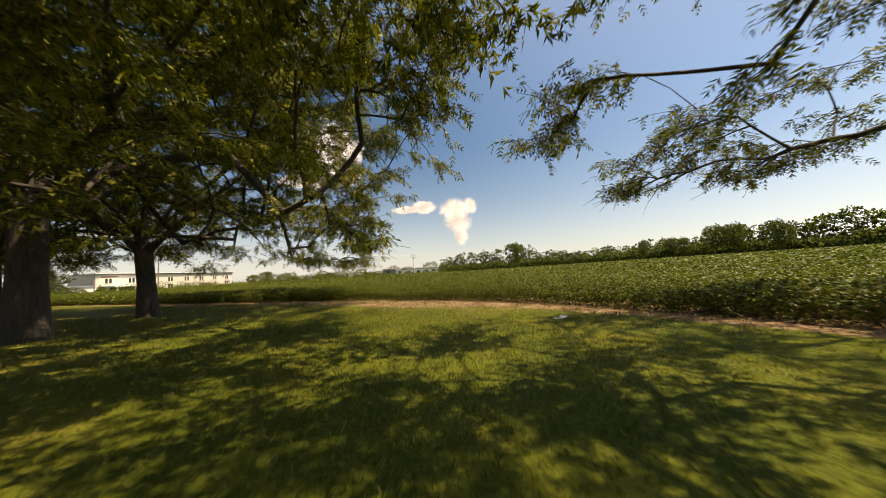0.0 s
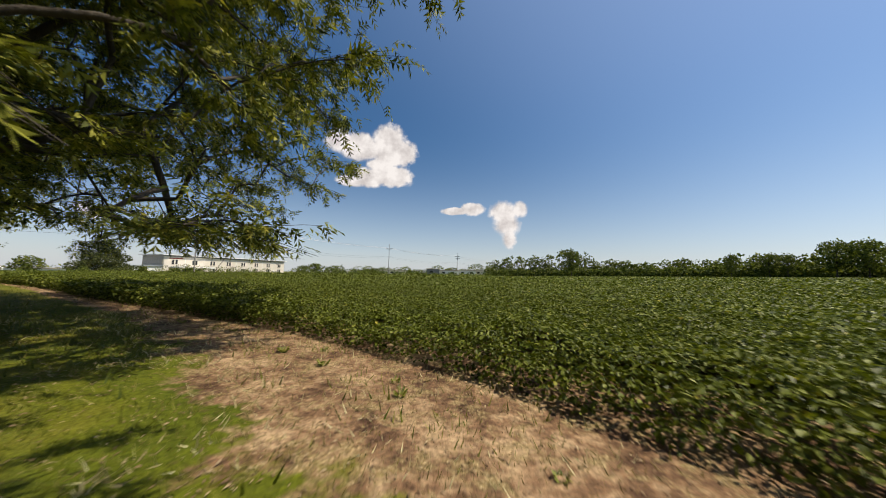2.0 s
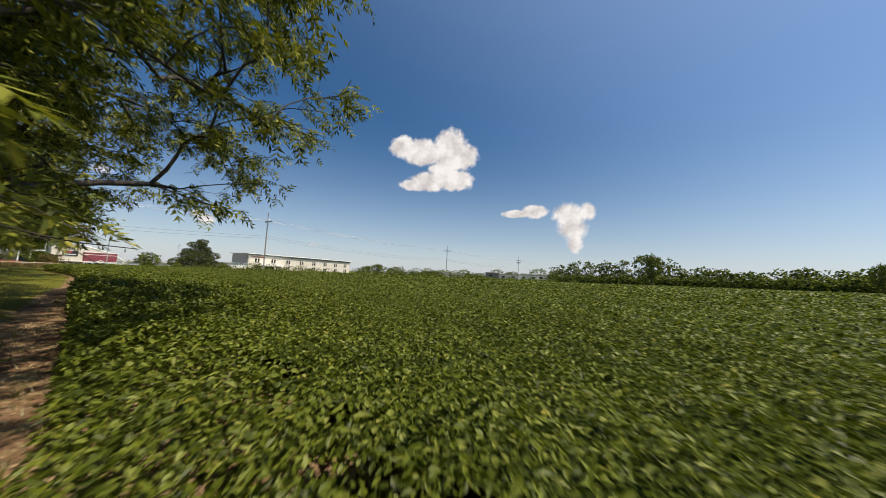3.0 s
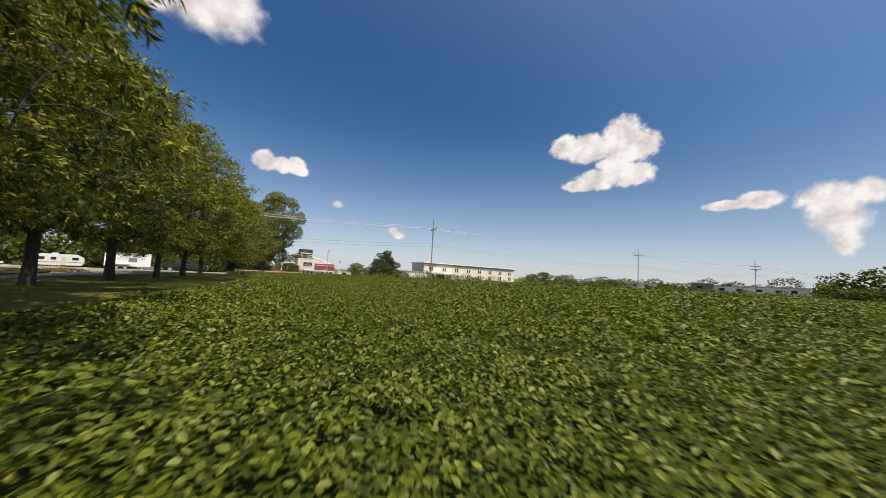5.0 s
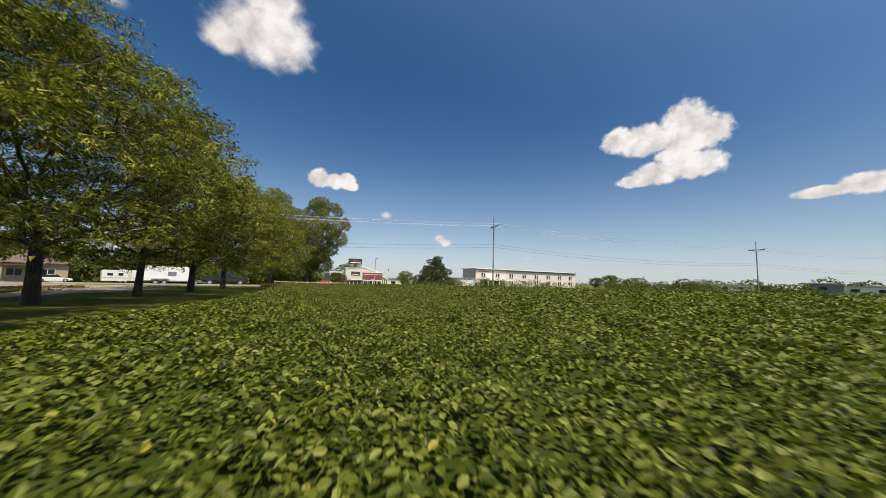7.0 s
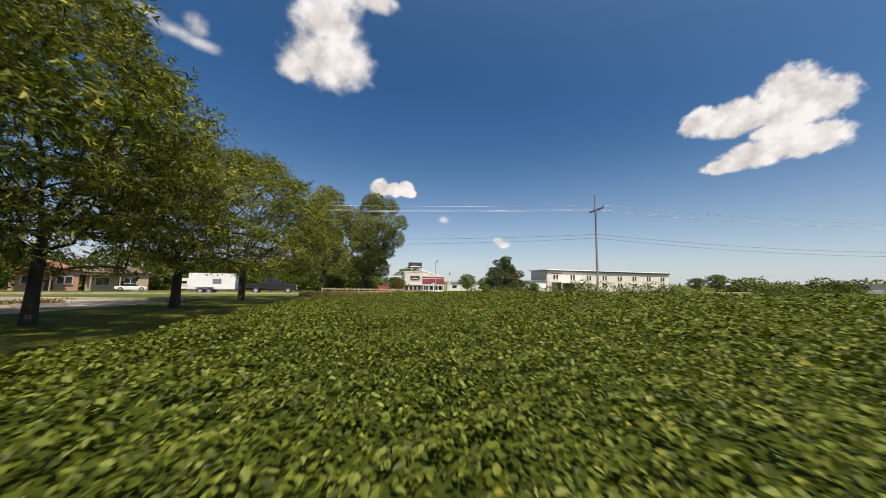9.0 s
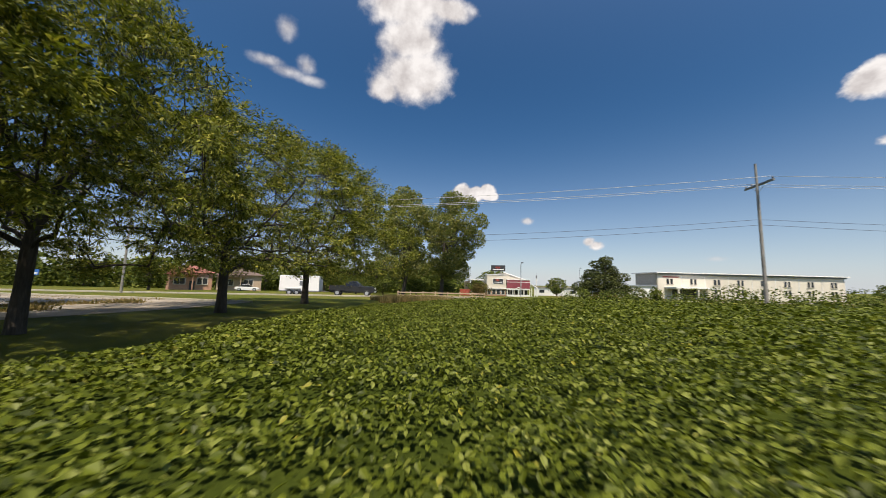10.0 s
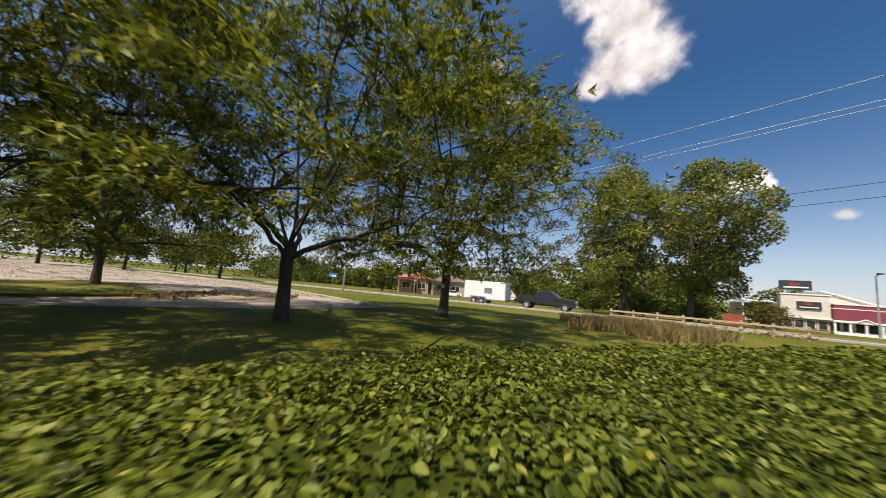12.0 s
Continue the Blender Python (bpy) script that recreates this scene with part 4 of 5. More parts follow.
woods("field_hedge", field_hedge([(-38, 98), (-16, 150), (14, 220)], 0.7, 1.7, 1.1, 28), 0.32, 3200, "low dark bushes along the far field edge")
woods("side_hedge", field_hedge([(-62, 50), (-53, 56), (-46, 72), (-38, 98)], 0.6, 1.7, 0.6, 31), 0.15, 7000, "uneven green bushes along the side of the field")
woods("rusty_weeds", field_hedge([(-69, 48), (-74, 58), (-66, 66), (-54, 78)], 0.5, 1.1, 0.5, 45), 0.11, 4200, "rust-brown weeds beyond the field edge", RUSTY)
woods("edge_bushes", field_hedge([(-64, 46), (-71, 56), (-62, 66), (-50, 72)], 0.6, 1.3, 0.7, 47), 0.14, 5000, "uneven green weeds beyond the field edge")
woods("roadside_weeds", field_hedge([(-62.5, 33.2), (-64, 36.5)], 0.35, 0.6, 0.4, 49), 0.09, 5000, "rust-brown weeds before the road", RUSTY)
woods("motel_trees", field_hedge([(-112, 205), (-80, 240), (-40, 262), (10, 268)], 3.0, 6.5, 2.6, 33), 0.8, 700, "dark trees among the distant buildings")
woods("roadside_woods", field_hedge([(-128, -120), (-138, -60), (-140, 0), (-150, 40), (-168, 48)], 6.5, 11.0, 2.6, 35), 1.0, 340, "leafy trees behind the houses")
woods("far_woods", far_band(), 1.7, 40, "low dark woods along the horizon")


for k, (x, y) in enumerate(((-62, -22), (-55, -34), (-48, -40), (-40, -46), (-30, -50), (-66, -44), (-70, -60), (-58, -62), (-44, -66))):
    plant_tree("far_tree", FAR_A, (x, y), 47 * k, (0.9, 0.9, 0.8 + 0.05 * (k % 3)), "rounded shade tree on the far side of the lot", "tree", "trees behind the lot")
for k, (x, y) in enumerate(((-92, -17.5), (-112, 8), (-107, 15), (-111, 21), (-103, 27), (-128, -30), (-131, -14), (-133, 6), (-128, 16), (-120, 22), (-116, 30), (-120, 38), (-136, -46), (-130, -62), (-118, -76), (-106, -90), (-150, 30), (-160, 44), (-172, 70))):
    plant_tree("far_tree", FAR_A if k % 2 else FAR_B, (x, y), 61 * k, (1.0, 1.0, 0.85), "leafy tree across the road", "tree", "trees across the road")

# ---- buildings ----
def building(name, at, turn, label, category="building"):
    return thing(name, (at[0], at[1], G(*at)), label, category, "", turn)


def window(parent, x, y, z, w, h, mull=1, facing=1.0):
    """A window set into a wall that faces -y: frame, panes and sill."""
    win = part("window", box((w + 0.2, 0.12, h + 0.2), (x, y, z), 0.02), CREAM, parent)
    step = w / (mull + 1)
    for k in range(mull + 1):
        part("pane", box((step - 0.08, 0.05, h - 0.06), (x - w / 2 + step * (k + 0.5), y - 0.06, z)), GLASS, win)
    part("sill", box((w + 0.3, 0.25, 0.08), (x, y - 0.05, z - h / 2 - 0.1), 0.01), CONCRETE, win)
    return win


def motel():
    """Two floors, flat roof with a thin overhang, eight pairs of windows on each floor, a grey end wall and a low wing."""
    left, right = Vector((-120, 107.5)), Vector((-114, 168.1))
    d = right - left
    length, turn, deep = d.length, math.degrees(math.atan2(d.y, d.x)), 11.0
    ob = building("motel", left, turn, "long cream two-storey motel with paired dark windows", "motel")
    top = 6.7 - G(*left)
    part("wall", box((length, deep, top), (length / 2, deep / 2, top / 2 - 0.4), 0.05), CREAM, ob)
    part("end_wall", box((0.2, deep - 0.6, 3.4), (-0.08, deep / 2, top - 2.3), 0.02), CONCRETE, ob, "weathered grey end wall panel")
    part("roof", box((length + 1.6, deep + 1.8, 0.3), (length / 2, deep / 2, top - 0.2), 0.04), WHITE, ob, "thin white flat roof edge")
    part("fascia", box((length + 0.8, 0.2, 0.45), (length / 2, -0.25, top - 0.6), 0.02), GREY, ob, "grey strip under the roof")
    for k in range(8):
        x = (k + 0.5) * length / 8
        for floor_z in (top - 2.9, top - 5.8):
            if floor_z < top - 4 and k < 2:
                continue
            for s in (-0.62, 0.62):
                window(ob, x + s, -0.02, floor_z, 0.85, 1.75, 0)
        if k:
            part("pilaster", box((0.18, 0.1, top - 1.2), (x - length / 16, -0.04, (top - 1.2) / 2), 0.02), WHITE, ob)
    canopy = part("entrance_canopy", box((14, 5, 0.5), (9, -2.5, top - 4.9), 0.05), WHITE, ob, "white flat entrance canopy")
    for x in (3, 9, 15):
        part("column", box((0.5, 0.5, top - 5.1), (x, -4.6, (top - 5.1) / 2), 0.03), CREAM, canopy)
    part("entrance", box((9, 0.1, 2.4), (9, -0.03, 1.9)), GLASS, ob, "dark glass entrance")
    part("low_wing", box((15, 14, top - 4.6), (-7.5, 7.6, (top - 4.6) / 2), 0.05), WHITE, ob, "low white side wing")
    part("wing_roof", box((15.6, 14.8, 0.3), (-7.5, 7.6, top - 4.5), 0.03), STEEL, ob, "grey flat wing roof")
    part("sign_band", box((5.0, 0.08, 0.35), (4.2, -0.06, top - 1.5)), RED, ob, "small red lettering band as a plain strip")
    return ob


motel()


def restaurant():
    """A roadside grill facing the road: recessed porch wing, cream tower front, maroon awning, shed roof behind and a lean-to."""
    ob = building("restaurant", (-107, 47), 90, "white and cream roadside restaurant with a maroon awning", "restaurant")
    part("wall", box((11.0, 9, 3.9), (7.2, 5.2, 1.95), 0.05), CREAM, ob)
    porch = part("porch_wing", box((3.4, 7, 3.7), (-0.1, 8.2, 1.85), 0.04), TAN, ob, "tan recessed side wing")
    part("porch_roof", box((3.8, 5.0, 0.26), (-0.1, 5.6, 4.05), 0.03), WHITE, porch, "white porch roof edge")
    # solid panel, the inner shade of the open porch put into its colour
    part("porch_shade", box((3.1, 0.1, 2.1), (-0.1, 4.66, 2.5)), DARK, porch, "dark panel for the shade inside the porch")
    part("porch_rail", box((3.6, 0.2, 0.4), (-0.1, 3.4, 0.95), 0.02), WHITE, porch)
    part("porch_wall", box((3.4, 0.16, 0.75), (-0.1, 3.45, 0.38), 0.02), BRICK, porch, "low brick porch wall")
    for x in (-1.8, -0.1, 1.5):
        part("porch_post", box((0.2, 0.2, 4.0), (x, 3.4, 2.0), 0.02), WHITE, porch)
    tower = part("tower", box((5.1, 1.4, 3.4), (4.15, 0.4, 3.6), 0.05), CREAM, ob, "cream stucco tower front")
    part("tower_cap", box((5.3, 1.6, 0.2), (4.15, 0.4, 5.36), 0.03), WHITE, tower)
    part("tower_band", box((5.3, 1.6, 0.22), (4.15, 0.35, 1.95), 0.03), WHITE, tower)
    panel = part("sign_panel", box((2.6, 0.14, 1.2), (4.5, -0.36, 3.75), 0.03), DARK, tower, "dark sign panel on the tower")
    part("panel_trim", box((2.8, 0.1, 1.4), (4.5, -0.33, 3.75), 0.03), WHITE, tower)
    part("emblem", box((0.9, 0.06, 0.4), (4.35, -0.45, 4.0), 0.12), RED, panel, "red rounded emblem shape")
    part("bar", box((1.9, 0.04, 0.16), (4.5, -0.44, 3.5)), WHITE, panel, "pale bar in place of lettering")
    part("entrance_wall", box((5.0, 1.0, 1.9), (4.15, 0.5, 0.95), 0.03), BRICK, ob, "brick entrance wall")
    for x in (2.3, 3.5, 4.7, 5.9):
        win = part("window", box((1.0, 0.12, 1.3), (x, -0.06, 1.05), 0.02), WHITE, ob)
        part("pane", box((0.84, 0.06, 1.14), (x, -0.11, 1.05)), GLASS, win)
    awning = part("awning", box((6.0, 1.6, 2.2), (9.75, 0.0, 3.1), 0.05), MAROON, ob, "maroon panelled awning")
    part("awning_top", box((6.2, 1.75, 0.2), (9.75, 0.0, 4.24), 0.03), WHITE, awning)
    part("awning_stripe", box((6.06, 1.66, 0.12), (9.75, 0.0, 3.62), 0.01), WHITE, awning)
    for k in range(9):
        part("batten", box((0.05, 0.05, 1.45), (7.0 + 0.68 * k, -0.82, 2.8), 0.01), MAROON, awning)
    part("beam", box((6.1, 0.4, 0.32), (9.75, -0.6, 1.86), 0.02), WHITE, ob, "white beam under the awning")
    part("pediment", rod([(8.6, -0.82, 1.75), (9.7, -0.82, 2.3), (10.8, -0.82, 1.75)], 0.1, 4), WHITE, ob, "small white entrance gable")
    for k in range(5):
        win = part("window", box((1.05, 0.12, 1.3), (7.35 + 1.2 * k, 0.66, 1.05), 0.02), WHITE, ob)
        part("pane", box((0.9, 0.06, 1.14), (7.35 + 1.2 * k, 0.6, 1.05)), GLASS, win)
    part("plinth", box((6.0, 0.5, 0.42), (9.75, -0.5, 0.2), 0.03), WHITE, ob, "low white plinth")
    for x in (6.85, 8.3, 9.75, 11.2, 12.7):
        part("column", box((0.22, 0.22, 1.9 if x < 12 else 4.2), (x, -0.6, 0.95 if x < 12 else 2.1), 0.02), WHITE, ob)
    bm = bmesh.new()
    lo = [bm.verts.new(p) for y in (3.0, 9.0) for p in ((7.2, y, 3.8), (13.0, y, 3.8), (13.0, y, 4.2), (7.2, y, 6.0))]
    for f in ((0, 1, 2, 3), (7, 6, 5, 4), (3, 2, 6, 7), (0, 3, 7, 4), (2, 1, 5, 6), (1, 0, 4, 5)):
        bm.faces.new([lo[k] for k in f])
    part("shed_roof", bm, CREAM, ob, "pale sloping roof end")
    part("roof_edge", rod([(7.0, 2.9, 6.1), (13.2, 2.9, 4.2)], 0.16, 4), WHITE, ob, "white sloping roof edge")
    part("lean_to_beam", rod([(12.7, -0.5, 3.5), (14.9, -0.5, 2.1)], 0.13, 4), WHITE, ob, "white sloping beam of the lean-to")
    part("lean_to_roof", box((2.4, 5, 0.12), (13.8, 2.4, 2.7), 0.02, 0), CONCRETE, ob)
    for x in (13.3, 14.0, 14.8):
        part("post", box((0.16, 0.16, 2.2), (x, -0.5, 1.1), 0.02), WHITE, ob)
    return ob


def pylon_sign(at):
    ob = thing("pylon_sign", (at[0], at[1], G(*at)), "dark rectangular sign board on tall steel posts behind the restaurant", "sign", "", 72)
    h = 7.6 - G(*at)
    board = part("board", box((6.6, 0.8, 2.8), (0, 0, h + 1.4), 0.06), DARK, ob)
    part("bar", box((5.0, 0.06, 0.42), (0.2, -0.42, h + 0.8)), WHITE, board, "pale bar in place of lettering")
    part("emblem", box((2.2, 0.06, 0.8), (-0.1, -0.42, h + 1.7), 0.2), RED, board, "red rounded emblem shape")
    for x in (-1.4, 1.4):
        part("post", rod([(x, 0, -0.2), (x, 0, h)], 0.18, 8), STEEL, ob)
    return ob


def white_mast(at):
    ob = thing("mast", (at[0], at[1], G(*at)), "slim white mast with dark antenna tops", "mast")
    part("shaft", rod([(0, 0, -0.2), (0, 0, 6.0)], np.array([0.17, 0.1]), 8), WHITE, ob)
    part("antenna", rod([(0.0, 0, 5.2), (0.0, 0, 5.6), (0, 0, 6.0)], np.array([0.16, 0.24, 0.16]), 6), GREY, ob)
    part("rod", rod([(0, 0, 6.0), (0, 0, 6.6)], 0.03, 5), GREY, ob)
    return ob


pylon_sign((-173, 71.6))
white_mast((-115.7, 65.6))
restaurant()


def street_lamp(at, h, arm):
    ob = thing("street_lamp", (at[0], at[1], G(*at)), "tall grey metal lot lamp on a slim pole", "street lamp", "lot lamps")
    part("pole", rod([(0, 0, 0), (0, 0, h)], np.array([0.12, 0.07]), 8), STEEL, ob)
    part("arm", rod([(0, 0, h - 0.1), (arm, 0, h + 0.15)], 0.05, 6), STEEL, ob)
    part("lamp_head", box((0.9, 0.35, 0.2), (arm, 0, h + 0.15), 0.05), GREY, ob)
    return ob


for at, h in (((-97.7, 54.1), 7.5), ((-137, 91.3), 10.2)):
    street_lamp(at, h, 0.8)


def house(at, turn, size, wall, roof, label):
    """A low house with a hipped roof, a porch and windows."""
    w, d, h = size
    ob = building("house", at, turn, label, "house")
    part("wall", box((w, d, h), (0, 0, h / 2), 0.04), wall, ob)
    bm = bmesh.new()
    e, r = 0.6, h + 1.9
    v = [bm.verts.new(p) for p in ((-w / 2 - e, -d / 2 - e, h), (w / 2 + e, -d / 2 - e, h), (w / 2 + e, d / 2 + e, h), (-w / 2 - e, d / 2 + e, h), (-w / 2 + d / 2, 0, r), (w / 2 - d / 2, 0, r))]
    for f in ((0, 1, 5, 4), (1, 2, 5), (2, 3, 4, 5), (3, 0, 4), (3, 2, 1, 0)):
        bm.faces.new([v[k] for k in f])
    part("roof", bm, roof, ob)
    for k in range(int(w // 4)):
        x = -w / 2 + 2.2 + 4 * k
        window(ob, x, -d / 2 - 0.02, h * 0.52, 1.9, 1.4, 1)
    part("door", box((1.0, 0.1, 2.1), (0.4, -d / 2 - 0.04, 1.05), 0.01), DARK, ob)
    for x in (-w / 2 + 0.5, -w / 2 + 4.5):
        part("porch_post", rod([(x, -d / 2 - 1.6, 0), (x, -d / 2 - 1.6, h * 0.85)], 0.12, 6), wall, ob)
    part("porch_roof", box((6, 2.0, 0.2), (-w / 2 + 2.5, -d / 2 - 0.9, h * 0.88), 0.03), roof, ob)
    return ob


house((-109.5, -21.5), 120, (8, 8, 4.0), BRICK, grainy("red_shingle", (0.25, 0.09, 0.06), (0.34, 0.14, 0.1), 1.0), "salmon brick house with a red roof")
house((-113.5, -13), 120, (9, 8, 3.8), TAN, grainy("brown_shingle", (0.1, 0.07, 0.055), (0.17, 0.12, 0.09), 1.0), "tan stucco house with dark windows")


def far_block(at, turn, size, mat, label):
    w, d, h = size
    ob = building("far_building", at, turn, label, "building")
    part("wall", box((w, d, h), (0, 0, h / 2), 0.05), mat, ob)
    part("roof", box((w + 0.8, d + 0.8, 0.4), (0, 0, h + 0.1), 0.05), CONCRETE, ob)
    for k in range(int(w // 6)):
        part("window", box((2.0, 0.1, 1.2), (-w / 2 + 3 + 6 * k, -d / 2 - 0.03, h * 0.55)), GLASS, ob)
    return ob


for yaw, dist, w, h, mat in (25.5, 235, 16, 3.6, CREAM), (21.4, 250, 20, 3.8, WHITE), (16.3, 230, 26, 3.6, CREAM), (12.8, 250, 16, 3.4, CREAM), (7.2, 190, 8, 4.0, GREY), (4.3, 195, 12, 3.2, WHITE), (1.6, 205, 18, 3.6, WHITE), (-0.8, 215, 14, 4.0, CREAM), (62.5, 160, 26, 3.4, WHITE):
    x, y = -12.7 - math.sin(radians(yaw)) * dist, 22.2 + math.cos(radians(yaw)) * dist
    far_block((x, y), yaw, (w, 10, h), mat, "low pale flat-roofed building in the distance")

# ---- power line ----
POLES = [(-66, -1, 10.2), (-49, 53.6, 10.9), (-33.3, 108.5, 10.7), (-15.4, 158, 11.1), (2, 215, 10.6)]


def power_pole(x, y, top, double=False):
    h = top - G(x, y)
    ob = thing("power_pole", (x, y, G(x, y)), "weathered grey wooden power pole with crossarm", "power pole", "power poles", -17)
    part("pole", rod([(0, 0, -0.3), (0, 0, h * 0.5), (0, 0, h)], np.array([0.12, 0.1, 0.07]), 10), POLE, ob)
    for k, z in enumerate((h - 1.6, h - 2.6) if double else (h - 1.6,)):
        arm = part("crossarm", box((2.6, 0.12, 0.14), (0, 0.12, z), 0.01), POLE, ob)
        for s in (-1.2, -0.65, 1.2):
            part("insulator", rod([(s, 0.12, z + 0.07), (s, 0.12, z + 0.16), (s, 0.12, z + 0.26)], np.array([0.03, 0.06, 0.03]), 8), GREY, arm)
        for s in (-1, 1):
            part("brace", rod([(s * 0.7, 0.1, z - 0.05), (0, 0.1, z - 0.55)], 0.02, 4), STEEL, arm)
    if double:
        part("transformer", rod([(0.3, -0.25, h - 3.4), (0.3, -0.25, h - 2.6)], 0.22, 10), STEEL, ob, "grey transformer drum")
    return ob


for k, p in enumerate(POLES):
    power_pole(*p, double=k == 3)
side = Vector((math.cos(radians(-17)), math.sin(radians(-17))))
for (x1, y1, z1), (x2, y2, z2) in zip(POLES[:-1], POLES[1:]):
    for off, drop, sag in ((-1.2, 1.35, 0.7), (-0.65, 1.35, 0.7), (1.2, 1.35, 0.7), (0.0, 4.2, 0.9), (0.05, 4.6, 1.0)):
        pts = [(x1 + (x2 - x1) * u + side.x * off, y1 + (y2 - y1) * u + side.y * off, (z1 - drop) * (1 - u) + (z2 - drop) * u - sag * 4 * u * (1 - u)) for u in np.linspace(0, 1, 14)]
        tagged(part("wire", rod(pts, 0.016 if drop < 3 else 0.011, 4), WIRE if drop < 3 else DARK), "thin overhead wire between the power poles", "wire", "overhead wires")


# ---- vehicles ----
def wheel(parent, x, y, r=0.36, w=0.24):
    tyre = part("wheel", rod([(x, y - w / 2, r), (x, y - w / 2 + 0.03, r), (x, y + w / 2 - 0.03, r), (x, y + w / 2, r)], np.array([r * 0.92, r, r, r * 0.92]), 18), RUBBER, parent)
    part("rim", rod([(x, y - w / 2 - 0.01, r), (x, y + w / 2 + 0.01, r)], r * 0.58, 12), STEEL, tyre)


def cargo_trailer(at, turn):
    ob = thing("cargo_trailer", (at[0], at[1], G(*at) + 0.04), "white enclosed cargo trailer with tandem wheels", "trailer", "", turn)
    body = part("body", box((4.9, 2.1, 2.05), (0, 0, 1.5), 0.06), WHITE, ob)
    part("trim", box((4.92, 2.12, 0.14), (0, 0, 0.52), 0.01), GREY, body)
    part("emblem", box((0.9, 0.02, 0.6), (0.5, -1.06, 1.5)), GREY, body, "faded grey graphic")
    part("emblem", box((0.9, 0.02, 0.6), (0.5, 1.06, 1.5)), GREY, body, "faded grey graphic")
    for s in (-1, 1):
        part("fender", box((1.9, 0.28, 0.12), (-0.7, s * 1.1, 0.8), 0.03), STEEL, ob)
        for x in (-1.15, -0.25):
            wheel(ob, x, s * 1.08, 0.34, 0.22)
    part("tongue", rod([(2.4, 0, 0.5), (3.5, 0, 0.5)], 0.06, 6), DARK, ob)
    return ob


def loft(sections, mat, name, parent):
    """A body lofted through cross-sections of equal length."""
    bm = bmesh.new()
    rows = [[bm.verts.new(p) for p in s] for s in sections]
    k = len(rows[0])
    for a, b in zip(rows[:-1], rows[1:]):
        for i in range(k):
            bm.faces.new((a[i], a[(i + 1) % k], b[(i + 1) % k], b[i]))
    bm.faces.new(rows[0][::-1])
    bm.faces.new(rows[-1])
    bmesh.ops.recalc_face_normals(bm, faces=bm.faces)
    bmesh.ops.bevel(bm, geom=list(bm.edges), offset=0.03, segments=1, affect="EDGES")
    return part(name, bm, mat, parent)


def car(name, at, turn, length, height, profile, paint, label, category):
    """A car: side profile lofted across, narrower at the roof; glass, wheels, lamps."""
    ob = thing(name, (at[0], at[1], G(*at) + 0.04), label, category, "", turn)
    lower = [(x * length - length / 2, z * height) for x, z in profile[0]]
    upper = [(x * length - length / 2, z * height) for x, z in profile[1]]
    body = loft([[(x, s * (0.92 if abs(s) < 0.9 else 0.88), z) for x, z in lower] for s in (-1, -0.5, 0.5, 1)], paint, "body", ob)
    cabin = loft([[(x, s * 0.78, z) for x, z in upper] for s in (-1, 1)], GLASS, "cabin_glass", ob)
    xs = [x for x, z in upper if z > height * 0.9]
    part("roof", box((max(xs) - min(xs) + 0.1, 1.45, 0.07), ((max(xs) + min(xs)) / 2, 0, height - 0.02), 0.03), paint, ob)
    for s in (-1, 1):
        for x in (-length * 0.31, length * 0.32):
            wheel(ob, x, s * 0.8, 0.36, 0.24)
        part("headlight", box((0.08, 0.35, 0.16), (length / 2 - 0.02, s * 0.62, height * 0.45), 0.02), WHITE, body, "clear headlight")
        part("tail_light", box((0.06, 0.2, 0.3), (-length / 2 + 0.02, s * 0.75, height * 0.5), 0.02), RED, body, "red tail light")
    part("bumper", box((0.14, 1.75, 0.22), (length / 2 + 0.02, 0, 0.45), 0.03), STEEL, ob)
    return ob


